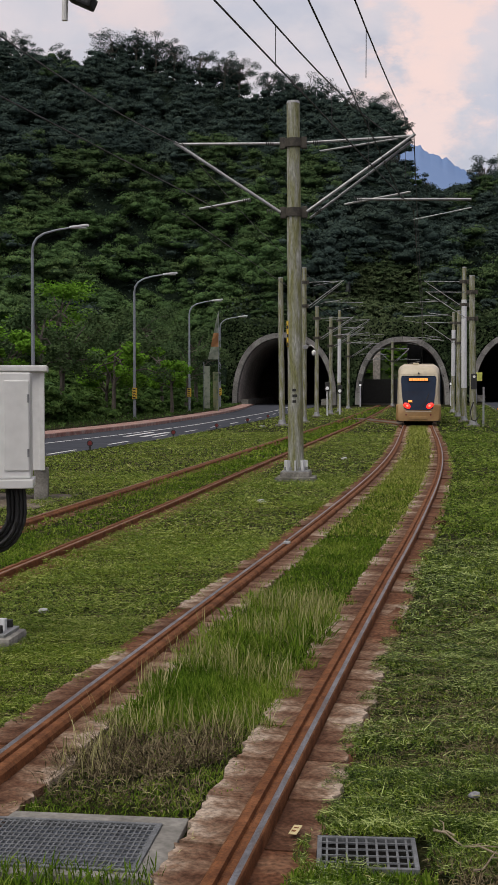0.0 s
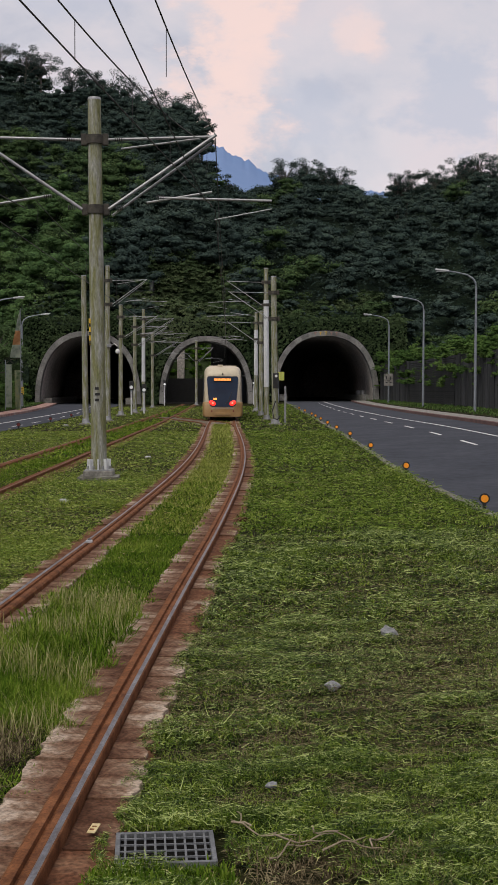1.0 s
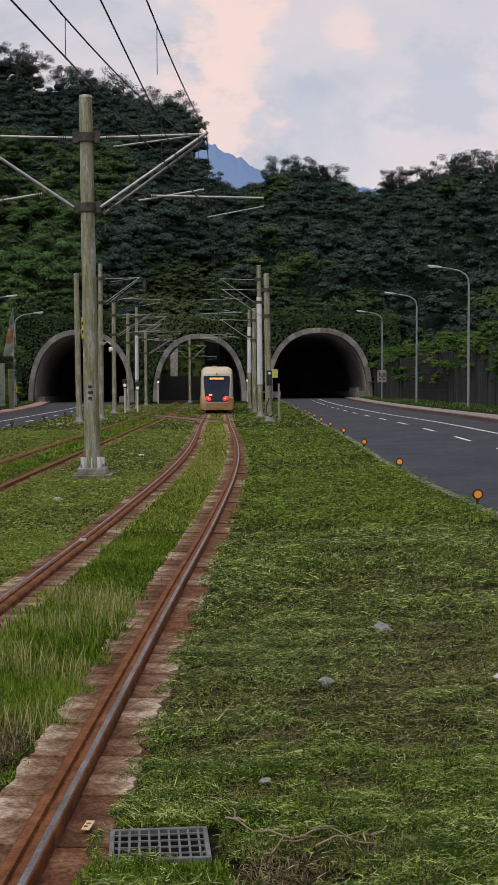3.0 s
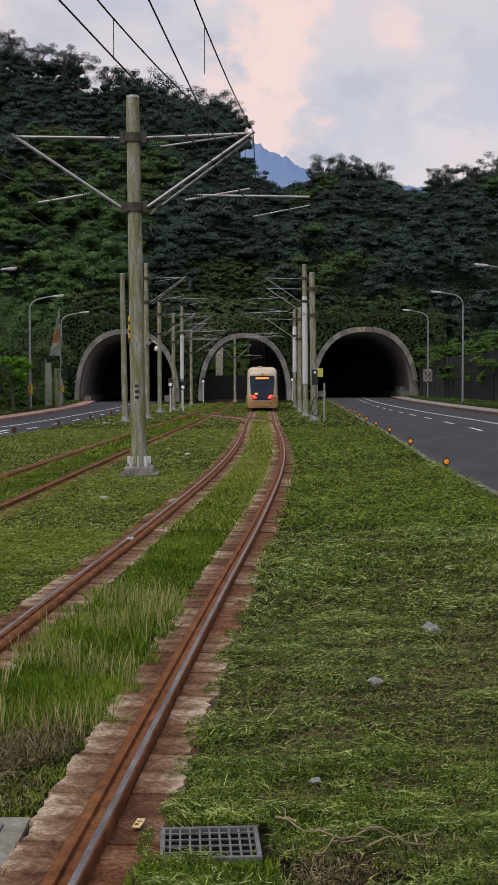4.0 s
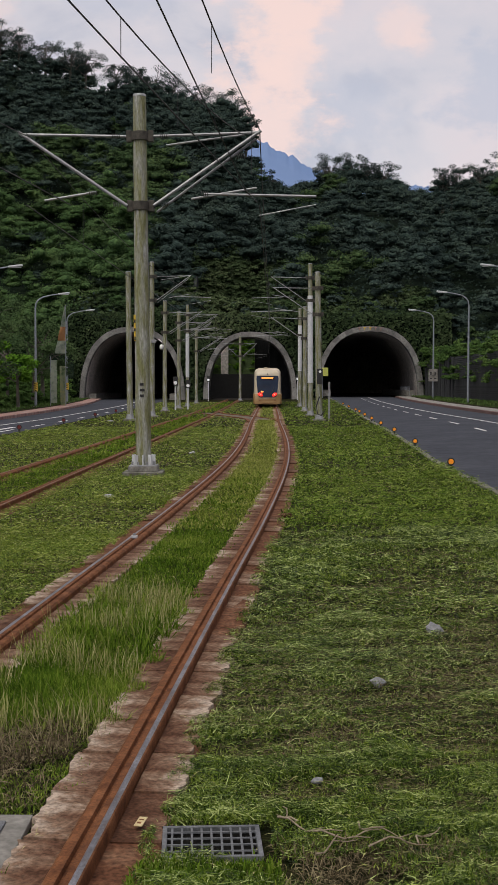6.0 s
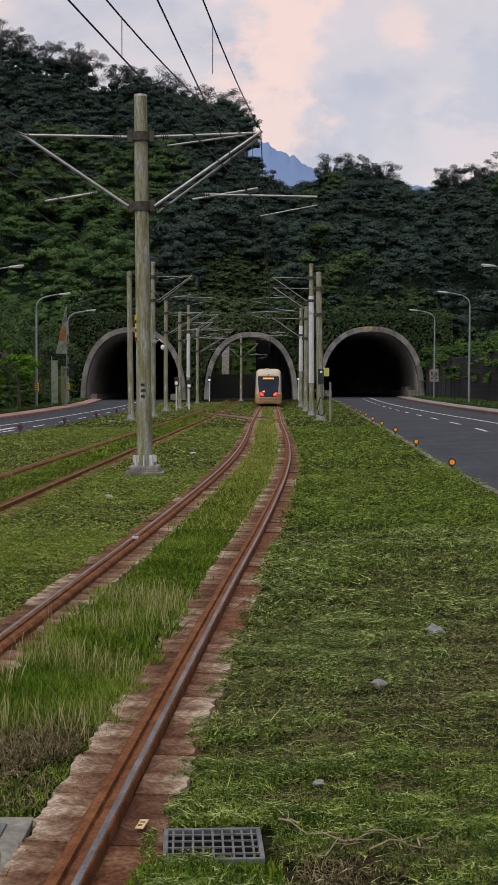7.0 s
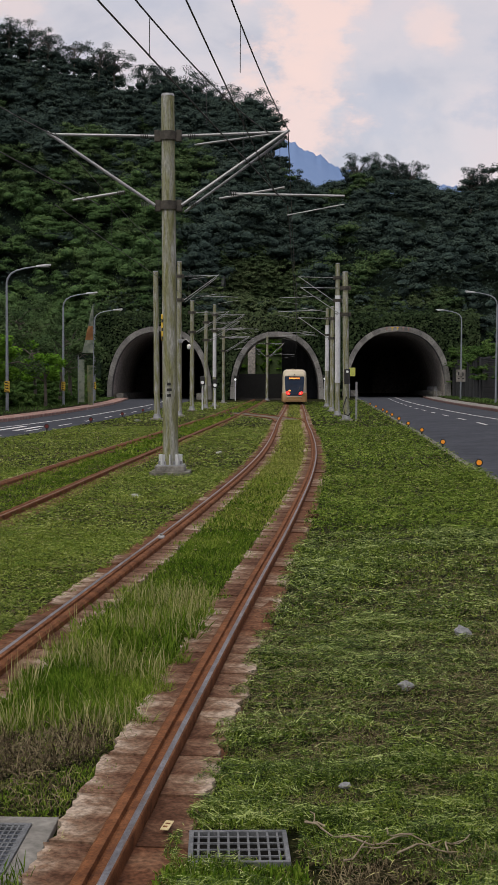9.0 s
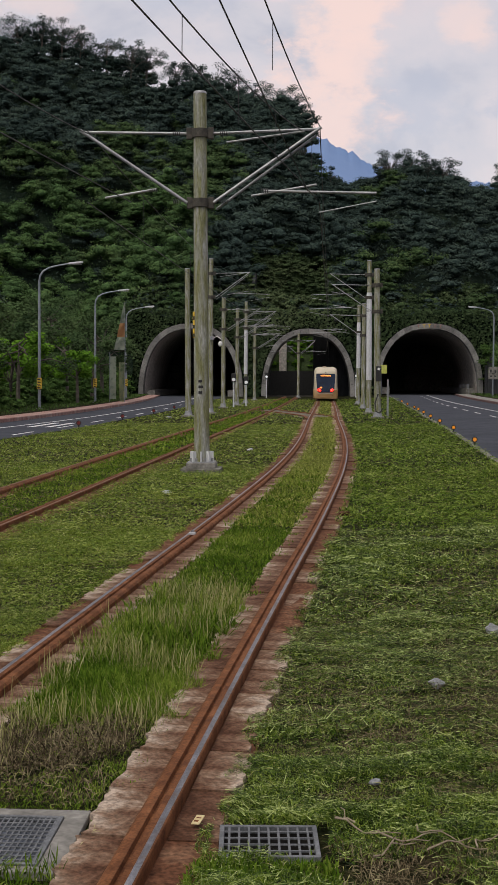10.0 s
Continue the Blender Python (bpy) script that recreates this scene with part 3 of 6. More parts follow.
# ---------------------------------------------------------------- kerbs, markings, walls
def ribbon(name, curve, ys, w0, w1, z0, z1, material, label, category="kerb", kind="structure"):
    """A solid band along a plan curve from offset w0 to w1."""
    prof = [(w0, z0), (w0, z1 - 0.015), (w0 + 0.015, z1), (w1 - 0.015, z1), (w1, z1 - 0.015), (w1, z0)]
    return tagged(new(name, grid_mesh(name, *sweep(curve, ys, prof), material, False)), label, category, kind=kind)


def painted(road, curve, y0, y1, half, lift=0.006):
    ys = np.linspace(y0, y1, max(2, int((y1 - y0) / 1.5) + 1))
    ob = new("road_marking", grid_mesh("road_marking", *sweep(curve, ys, [(-half, lift), (half, lift)]), M["paint"]))
    ob.parent = road


def build_edges():
    ys = np.arange(-10, 150, 1.5)
    ribbon("kerb_east", road_r_out, ys, 0.0, 0.22, -0.1, 0.17, M["redkerb2"], "weathered dark red kerb beside the road")
    ribbon("pavement_east", road_r_out, ys, 0.22, 1.7, -0.1, 0.16, M["concrete"], "narrow concrete footway", "pavement")
    ribbon("edging_east", road_r_in, ys, -0.16, 0.0, -0.1, 0.012, M["edging"], "worn concrete edging between grass and road")
    ribbon("kerb_west", road_l_out, ys, -0.22, 0.0, -0.1, 0.17, M["redkerb"], "red and white painted kerb beside the road")
    ribbon("pavement_west", road_l_out, ys, -1.3, -0.22, -0.1, 0.165, M["redkerb"], "reddish paved footway along the road", "pavement")
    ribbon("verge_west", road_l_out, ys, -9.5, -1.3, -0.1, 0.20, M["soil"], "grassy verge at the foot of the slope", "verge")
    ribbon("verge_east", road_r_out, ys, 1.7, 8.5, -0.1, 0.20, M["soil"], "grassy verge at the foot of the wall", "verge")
    east, west = bpy.data.objects["road_east"], bpy.data.objects["road_west"]
    lane = smooth_curve([(10, 7.7), (34, 8.25), (46, 8.5), (58.5, 8.65), (78.6, 9.15), (110, 10.6), (137, 12.1), (150, 12.9)])
    for k in range(18):
        y = 25.2 + 6.6 * k
        painted(east, lane, y, y + 2.6, 0.06)
    painted(east, smooth_curve([(10, 10.0), (50, 10.35), (65, 10.35), (90, 10.95), (120, 12.2), (150, 13.9)]), 10, 150, 0.065)
    lane = smooth_curve([(20, -10.9), (38, -10.25), (50, -9.9), (62, -9.65), (80, -9.65), (110, -10.6), (150, -12.6)])
    for k in range(20):
        y = 22.0 + 6.6 * k
        painted(west, lane, y, y + 2.8, 0.06)
    painted(west, smooth_curve([(20, -13.6), (42, -12.6), (50, -11.9), (62, -11.3), (84, -11.2), (110, -11.5), (150, -13.4)]), 15, 150, 0.065)
    for o in (-0.35, 0.35):
        painted(west, smooth_curve([(40, -11.0 + o), (56, -10.7 + o)]), 49, 54, 0.12)
    # retaining wall with upright panels, a louvred stretch between
    wall = thing("retaining_wall", pose(20.6, 0, 0.3), "dark weathered retaining wall with ribbed panels", "wall", kind="structure")
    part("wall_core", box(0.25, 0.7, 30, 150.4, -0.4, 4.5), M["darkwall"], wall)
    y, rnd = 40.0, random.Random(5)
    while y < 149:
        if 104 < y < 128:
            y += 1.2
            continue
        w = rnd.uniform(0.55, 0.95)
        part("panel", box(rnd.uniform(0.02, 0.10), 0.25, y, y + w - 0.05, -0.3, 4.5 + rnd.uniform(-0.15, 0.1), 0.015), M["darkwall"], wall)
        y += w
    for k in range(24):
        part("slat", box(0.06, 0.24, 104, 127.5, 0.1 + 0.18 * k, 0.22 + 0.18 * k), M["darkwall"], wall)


def build_crossover():
    c = smooth_curve([(62, 0.62), (68, 0.30), (74, -1.1), (80, -2.6), (86, -3.06)])
    t = thing("crossover_track", pose(0, 0, 0), "rusty crossover rails joining the two tracks", "tram track", kind="structure")
    ys = np.arange(62, 86.5, 0.75)
    for o in (-0.745, 0.745):
        part("rail", grid_mesh("rail", *sweep(c, ys, [(o - 0.09, -0.02), (o - 0.09, 0.055), (o + 0.04, 0.058), (o + 0.04, -0.02)]), M["rust"], False), None, t)
    part("ballast_bed", grid_mesh("ballast_bed", *sweep(c, np.arange(66, 82.1, 2), [(-1.0, -0.03), (-0.9, 0.008), (0, 0.012), (0.9, 0.008), (1.0, -0.03)]), M["bed_grey"]), None, t, "brownish stony bed")


build_edges()
build_crossover()


# ---------------------------------------------------------------- tram
def loft(sections):
    bm = bmesh.new()
    rings = [[bm.verts.new(p) for p in s] for s in sections]
    n = len(rings[0])
    for a, b in zip(rings, rings[1:]):
        for k in range(n):
            bm.faces.new((a[k], a[(k + 1) % n], b[(k + 1) % n], b[k]))
    bm.faces.new(rings[0][::-1])
    bm.faces.new(rings[-1])
    return bm


def tram_ring(y, half, z0, z1, r_top, r_low, shear=0.0):
    pts = []
    for cx, cz, r, a0 in ((half - r_top, z1 - r_top, r_top, 0), (-half + r_top, z1 - r_top, r_top, 90), (-half + r_low, z0 + r_low, r_low, 180), (half - r_low, z0 + r_low, r_low, 270)):
        for k in range(6):
            a = radians(a0 + 18 * k)
            x, z = cx + r * math.cos(a), cz + r * math.sin(a)
            pts.append((x * (1 - 0.075 * max(0, (z - 1.3) / 2) ** 1.4), y + shear * max(0, z - 0.95) ** 1.6, z))
    return pts


def build_tram():
    t = thing("tram", pose(0.72, 68, 0), "cream and gold tram driving away with lit tail lights", "tram")
    cream = mat("cream_tram_paint", [(0.46, 0.40, 0.30), (0.55, 0.48, 0.365)], 0.8, 0.35, fine=0.06)
    gold = mat("gold_tram_paint", [(0.28, 0.17, 0.068), (0.34, 0.21, 0.09)], 0.8, 0.4, fine=0.08)
    glass = mat("dark_tram_glass", [(0.004, 0.010, 0.026), (0.012, 0.026, 0.058)], 0.8, 0.10, spec=0.35)
    lampm = mat("red_tail_lamp", [(1.0, 0.020, 0.014), (1.0, 0.035, 0.022)], 8, 0.3, emit=1.5)
    core = mat("bright_tail_lamp", [(1.0, 0.10, 0.07), (1.0, 0.15, 0.10)], 8, 0.3, emit=3.0)
    amber = mat("amber_display", [(1.0, 0.30, 0.06), (1.0, 0.36, 0.09)], 8, 0.3, emit=1.2)
    under = mat("black_underframe", [(0.012, 0.012, 0.012), (0.03, 0.03, 0.03)], 4, 0.8)
    secs = [tram_ring(-0.02, 1.00, 0.85, 3.02, 0.42, 0.25, 0.13), tram_ring(0.06, 1.09, 0.80, 3.14, 0.44, 0.2, 0.13), tram_ring(0.30, 1.15, 0.78, 3.26, 0.46, 0.15, 0.12),
            tram_ring(0.9, 1.19, 0.78, 3.34, 0.42, 0.12, 0.07), tram_ring(2.0, 1.22, 0.78, 3.36, 0.36, 0.1, 0.0), tram_ring(9.0, 1.22, 0.78, 3.36, 0.36, 0.1)]
    part("body", loft(secs), cream, t, "cream painted shell", True)
    for k, y in enumerate((9.5, 17.0)):
        part("body", loft([tram_ring(y, 1.22, 0.78, 3.36, 0.36, 0.1), tram_ring(y + 7.0, 1.22, 0.78, 3.36, 0.36, 0.1)]), cream, t, "", True)
        part("bellows", loft([tram_ring(y - 0.5, 1.08, 0.7, 3.2, 0.3, 0.1), tram_ring(y, 1.08, 0.7, 3.2, 0.3, 0.1)]), under, t, "black folding bellows")
    part("skirt", loft([tram_ring(-0.10, 1.12, 0.26, 1.13, 0.12, 0.14), tram_ring(0.0, 1.20, 0.24, 1.16, 0.1, 0.14), tram_ring(0.7, 1.235, 0.24, 1.16, 0.06, 0.1), tram_ring(9.0, 1.235, 0.24, 1.16, 0.06, 0.1)]), gold, t, "gold painted bumper and skirt", True)
    # windscreen follows the lean of the face
    bm = bmesh.new()
    prof = [(0.60, 0.86), (0.77, 0.94), (0.84, 1.20), (0.91, 1.9), (0.955, 2.52), (0.935, 2.68), (0.87, 2.72)]
    ring = [(x, z) for x, z in prof] + [(-x, z) for x, z in prof[::-1]]
    fr = [bm.verts.new((x, -0.15 + 0.13 * max(0, z - 0.95) ** 1.6 + 0.05 * (abs(x) / 0.9) ** 4, z)) for x, z in ring]
    bk = [bm.verts.new((x * 0.98, 0.15 + 0.13 * max(0, z - 0.95) ** 1.6, z)) for x, z in ring]
    n = len(fr)
    for k in range(len(prof) - 1):
        bm.faces.new((fr[k], fr[k + 1], fr[n - 2 - k], fr[n - 1 - k]))
    for k in range(n):
        bm.faces.new((fr[k], fr[(k + 1) % n], bk[(k + 1) % n], bk[k]))
    bmesh.ops.recalc_face_normals(bm, faces=bm.faces)
    part("windscreen", bm, glass, t, "dark blue rear windscreen")
    bm = bmesh.new()
    wide = [(x * 1.085 + 0.01, z) for x, z in prof]
    wide[0], wide[1], wide[-1], wide[-2] = (wide[0][0], 0.76), (wide[1][0], 0.86), (wide[-1][0], 2.82), (wide[-2][0], 2.74)
    ring2 = wide + [(-x, z) for x, z in wide[::-1]]
    f2 = [bm.verts.new((x, -0.085 + 0.13 * max(0, z - 0.95) ** 1.6 + 0.07 * min(1, abs(x)) ** 4 - (0.04 if z < 1.2 else 0), z)) for x, z in ring2]
    b2 = [bm.verts.new((x, 0.2 + 0.13 * max(0, z - 0.95) ** 1.6, z)) for x, z in ring2]
    for k in range(len(wide) - 1):
        bm.faces.new((f2[k], f2[k + 1], f2[n - 2 - k], f2[n - 1 - k]))
    for k in range(n):
        bm.faces.new((f2[k], f2[(k + 1) % n], b2[(k + 1) % n], b2[k]))
    bmesh.ops.recalc_face_normals(bm, faces=bm.faces)
    part("windscreen_frame", bm, cream, t, "cream frame round the windscreen")
    sh = lambda z: -0.165 + 0.13 * max(0, z - 0.95) ** 1.6
    d = part("display", box(-0.56, 0.56, sh(2.5) - 0.01, sh(2.5) + 0.03, 2.42, 2.62, 0.01), under, t, "destination display")
    for k in range(11):
        part("sign_stroke", box(-0.50 + 0.092 * k, -0.425 + 0.092 * k, sh(2.5) - 0.016, sh(2.5), 2.45 + 0.01 * (k % 2), 2.59 - 0.012 * (k % 3 == 1)), amber, d)
    part("route_light", box(-0.56, -0.34, sh(1.33) - 0.02, sh(1.33) + 0.02, 1.28, 1.40, 0.02), amber, t, "small amber indicator")
    for s in (-1, 1):
        bm = bmesh.new()
        bmesh.ops.create_uvsphere(bm, u_segments=14, v_segments=8, radius=0.5)
        for v in bm.verts:
            v.co = Vector((v.co.x * 0.40 + s * 0.62 - s * v.co.z * 0.05, v.co.y * 0.14 - 0.13, v.co.z * 0.29 + 1.09 + s * v.co.x * 0.16))
        lamp = part("tail_light", bm, lampm, t, "glowing red tail light", True)
        part("bulb", rod((s * 0.60, -0.215, 1.09), (s * 0.60, -0.12, 1.09), 0.06), core, lamp)
        part("side_marker", rod((s * 0.66, -0.13, 0.60), (s * 0.66, -0.08, 0.60), 0.05), M["redrefl"], t)
        # mirror camera arm and side windows
        part("camera_arm", tube([(s * 1.15, 0.8, 2.75), (s * 1.32, 0.72, 2.78), (s * 1.36, 0.70, 2.66)], 0.03, 6), under, t)
        for y in (1.6, 3.6, 5.6, 10.3, 12.3, 14.3, 17.8, 19.8, 21.8):
            part("side_window", box(min(s * 1.19, s * 1.228), max(s * 1.19, s * 1.228), y, y + 1.7, 1.35, 2.65, 0.01), glass, t)
        part("lower_trim", box(s * 1.0 - 0.16, s * 1.0 + 0.16, -0.06, 0.02, 0.20, 0.26, 0.01), under, t)
    part("coupler_cover", box(-0.5, 0.5, -0.14, -0.06, 0.34, 0.50, 0.03), gold, t)
    part("wiper", tube([(0.15, -0.17, 1.02), (0.38, -0.135, 1.30), (0.55, -0.09, 1.75)], 0.016, 6), under, t, "black windscreen wiper")
    part("roof_camera", rod((0, 0.35, 2.86), (0, 0.24, 2.86), 0.05), under, t)
    part("roof_unit", box(-0.85, 0.85, 1.6, 7.8, 3.30, 3.40, 0.04), cream, t, "roof equipment box")
    part("roof_unit", box(-0.75, 0.75, 10.2, 15.6, 3.30, 3.42, 0.04), cream, t)
    part("beacon", box(-0.32, 0.0, 1.1, 1.5, 3.33, 3.45, 0.03), cream, t)
    for y in (2.2, 4.0, 12.0, 13.8, 20.0, 21.8):
        for s in (-1, 1):
            part("wheel", rod((s * 0.70, y, 0.36), (s * 0.80, y, 0.36), 0.295, seg=20), under, t, "steel wheel")
    part("underframe", box(-1.0, 1.0, 0.25, 24.0, 0.28, 0.8), under, t)
    for o in t.children_recursive:
        if o.type == "MESH" and not o.data.get("sized"):
            o.data.transform(Matrix.Scale(0.95, 4))
            o.data["sized"] = 1
    return t


TRAM_ROWS = [(0.0, 65.0), (1.0, 72.1), (2.0, 78.4), (2.75, 83.2), (3.5, 87.6), (4.5, 93.2), (5.5, 99.4), (6.2, 102.9), (7.0, 106.3), (8.0, 110.2), (9.0, 113.8), (10.0, 117.0)]


def tram_pose(y):
    a, b = float(track_1(y + 1.5)), float(track_1(y + 12.0))
    x = a - (b - a) / 10.5 * 1.5
    return pose(x, y, 0.035 + float(ground_z(x, y)), 0, 0, -math.degrees(math.atan2(b - a, 10.5)))


# ---------------------------------------------------------------- overhead line
def cantilever(parent, z_low, z_top, reach, s, w=1.0):
    """Bracket on a pole: tie, two struts, steady arm; s: side along x."""
    g = M["galv"]
    part("tie_tube", tube([(s * 0.28, 0, z_top), (s * (reach - 0.05), 0, z_top + 0.06)], 0.030 * w, 8), g, parent)
    if s > 0:
        part("brace_tube", tube([(s * 0.55, 0.05, z_top - 0.18), (s * (reach - 0.35), 0, z_top + 0.02)], 0.022 * w, 8), g, parent)
    part("strut_tube", tube([(s * 0.28, -0.06, z_low), (s * reach, 0, z_top + 0.10)], 0.035 * w, 8), g, parent)
    if s > 0:
        part("strut_tube", tube([(s * 0.33, 0.08, z_low - 0.12), (s * (reach - 0.10), 0.06, z_top - 0.06)], 0.028 * w, 8), g, parent)
    if s < 0 and w == 1.0:
        part("steady_arm", tube([(-0.93, 0, z_low + 0.30), (-2.02, 0, z_low + 0.13)], 0.026, 8), g, parent)
        for x, z in ((0.42, z_low + 0.04), (0.42, z_top), (0.92, z_low + 0.28)):
            ins = bmesh.new()
            for k in range(4):
                rod((-x - 0.045 * k, 0, z), (-x - 0.045 * k - 0.016, 0, z), 0.05, seg=10, bm=ins)
            part("insulator", ins, M["black"], parent)
        return
    part("steady_arm", tube([(s * reach * 0.52, 0, z_low + 0.24), (s * (reach + 1.15), 0, z_low + 0.17)], 0.028 * w, 8), g, parent)
    part("steady_arm", tube([(s * reach * 0.42, 0, z_low + 0.14), (s * reach * 0.96, 0, z_low + 0.36)], 0.024 * w, 8), g, parent)
    part("drop_arm", tube([(s * (reach + 1.15), 0, z_low + 0.0), (s * reach * 0.98, 0, z_low - 0.22)], 0.014 * w, 6), g, parent)
    for x, z in ((0.42, z_low + 0.04), (0.42, z_top), (reach * 0.80, z_low + 1.02), (reach * 0.50, z_low + 0.24)):
        ins = bmesh.new()
        for k in range(4):
            rod((s * (x + 0.045 * k), 0, z), (s * (x + 0.045 * k + 0.016), 0, z), 0.055, seg=10, bm=ins)
        part("insulator", ins, M["black"], parent)


def build_pole(x, y, height, radius, sides=(), sleeve=None, plinth=False, reach=2.45, label="round mossy concrete pole for the overhead line", lean=0.0, low=0.0):
    z = float(ground_z(x, y))
    t = thing("catenary_pole", pose(x, y, z, 0, lean, 0), label, "catenary pole", "overhead line poles")
    part("shaft", rod((0, 0, -0.1), (0, 0, height), radius * 1.08, radius * 0.88, 20), M["pole"], t, "", True)
    part("cap", rod((0, 0, height), (0, 0, height + 0.05), radius * 0.92, radius * 0.85, 20), M["galv"], t)
    if sleeve:
        part("sleeve", rod((0, 0, sleeve[0]), (0, 0, sleeve[1]), radius * 1.12, radius * 1.08, 20), M["polew"], t, "white painted sleeve", True)
    zt, zl = height - 0.82, height - 2.2 + low
    if sides:
        for zz in (zt, zl):
            part("clamp", rod((0, 0, zz - 0.09), (0, 0, zz + 0.09), radius * 1.16, seg=20), M["iron"], t)
            for s in (-1, 1):
                part("clamp_bracket", box(s * (radius + 0.07) - 0.06, s * (radius + 0.07) + 0.06, -0.05, 0.05, zz - 0.12, zz + 0.12, 0.015), M["iron"], t)
    for s in sides:
        cantilever(t, zl, zt, reach, s, 1.0 if plinth else 0.6)
    if plinth:
        part("plinth", box(-0.42, 0.42, -0.42, 0.42, -0.08, 0.05, 0.02), M["edging"], t, "weathered concrete footing")
        part("upper_plinth", box(-0.31, 0.31, -0.31, 0.31, 0.05, 0.16, 0.015), M["concrete"], t)
        part("base_plate", box(-0.29, 0.29, -0.29, 0.29, 0.16, 0.185, 0.008), M["galv"], t)
        for k in range(8):
            a = radians(22.5 + 45 * k)
            part("gusset", box(-0.012, 0.012, 0.15, 0.25, 0.18, 0.40), M["polew"], t, at=pose(0, 0, 0, 0, 0, 45 * k))
            part("anchor_bolt", rod((0.25 * math.cos(a), 0.25 * math.sin(a), 0.18), (0.25 * math.cos(a), 0.25 * math.sin(a), 0.26), 0.022, seg=6), M["galv"], t)
    else:
        part("footing", box(-0.34, 0.34, -0.34, 0.34, -0.08, 0.06, 0.02), M["concrete"], t)
        part("base_collar", rod((0, 0, 0.05), (0, 0, 0.30), radius * 1.5, radius * 1.15, 16), M["galv"], t)
    return t


def build_poles():
    main = build_pole(-2.30, 26.3, 7.90, 0.155, (-1, 1), plinth=True, lean=-0.6, reach=2.54, low=-0.07)
    band = part("warning_plate", box(-0.168, -0.125, -0.10, -0.02, 2.80, 3.35, 0.01), M["yellow"], main, "worn yellow warning plate")
    for k in range(3):
        part("chevron", box(-0.162, -0.13, -0.107, -0.095, 2.82 + 0.18 * k, 2.89 + 0.18 * k), M["black"], band)
    for k, zz in enumerate((1.62, 1.74, 1.86)):
        part("stencil_mark", box(-0.05, 0.03 + 0.02 * (k % 2), -0.172, -0.150, zz, zz + 0.055), M["black"], main)
    build_pole(-6.5, 66, 7.8, 0.15, (), lean=-0.7)
    build_pole(-5.9, 73, 9.0, 0.15, (1,), reach=2.3)
    build_pole(-6.2, 88, 7.75, 0.15, (1,), reach=2.6)
    build_pole(-5.75, 97, 7.5, 0.14, (1,), reach=2.6)
    build_pole(-5.55, 106, 8.6, 0.14, (1,), sleeve=(2.5, 6.2), reach=2.6)
    build_pole(-5.6, 124, 7.4, 0.14, (1,), reach=2.6)
    build_pole(3.55, 66, 7.8, 0.165, (-1,), reach=2.4, lean=-0.9)
    build_pole(3.55, 76, 9.2, 0.15, (-1,), sleeve=(2.0, 7.3), reach=2.4, lean=-0.4)
    build_pole(3.7, 88, 7.35, 0.15, (-1,), reach=2.4)
    build_pole(3.95, 104, 8.2, 0.15, (-1,), sleeve=(3.0, 6.8), reach=2.4)
    build_pole(-1.4, 140, 7.2, 0.14, (-1, 1), reach=1.9)


def wire(points, r, name, label):
    tagged(part(name, tube(points, r, 6), M["wire"]), label, "overhead wire", "overhead wires")


def sag(p, q, drop, n=14):
    p, q = Vector(p), Vector(q)
    return [p.lerp(q, k / n) - Vector((0, 0, drop * 4 * (k / n) * (1 - k / n))) for k in range(n + 1)]


def line_pair(m0, m1, c0, c1, droppers, drop=0.35):
    mess, cont = sag(m0, m1, drop, 28), sag(c0, c1, 0.02, 28)
    wire(mess, 0.0105, "messenger_wire", "thin dark messenger wire of the tram line")
    wire(cont, 0.0105, "contact_wire", "thin dark contact wire above the track")
    for k in droppers:
        foot = Vector((mess[k].x, mess[k].y, cont[k].z))
        wire([mess[k], (mess[k] + foot) / 2, foot], 0.005, "dropper_wire", "short vertical dropper wire")


def build_wires():
    # two overlapping lines over the nearer track up to the first pole, one over the other track
    line_pair((-4.22, -10.0, 7.05), (-0.25, 26.1, 7.10), (-4.87, -10.0, 5.6), (0.09, 26.1, 5.68), (19, 22, 25), 1.12)
    line_pair((-2.18, -10.0, 7.10), (0.14, 26.1, 7.17), (-2.48, -10.0, 5.7), (-0.10, 26.1, 5.85), (20, 26), 0.92)
    line_pair((-5.45, -10.0, 7.05), (-4.72, 26.1, 7.05), (-8.2, -10.0, 5.6), (-3.80, 26.1, 5.62), (), 0.98)
    spans = [26.1, 66.0, 88.0, 104.0, 128.0, 148.0]
    for curve, s, x0 in ((track_1, 1, 0.14), (track_2, -1, -4.72)):
        for i, (a, b) in enumerate(zip(spans, spans[1:])):
            xa = x0 if i == 0 else float(curve(a)) + 0.15 * s
            xb = float(curve(b)) + 0.15 * s
            line_pair((xa, a, 7.1), (xb, b, 7.0), (xa, a, 5.62), (xb, b, 5.55), (5, 12, 19, 25) if i < 2 else (9, 20), 0.45 * ((b - a) / 38) ** 2)


build_poles()
build_wires()


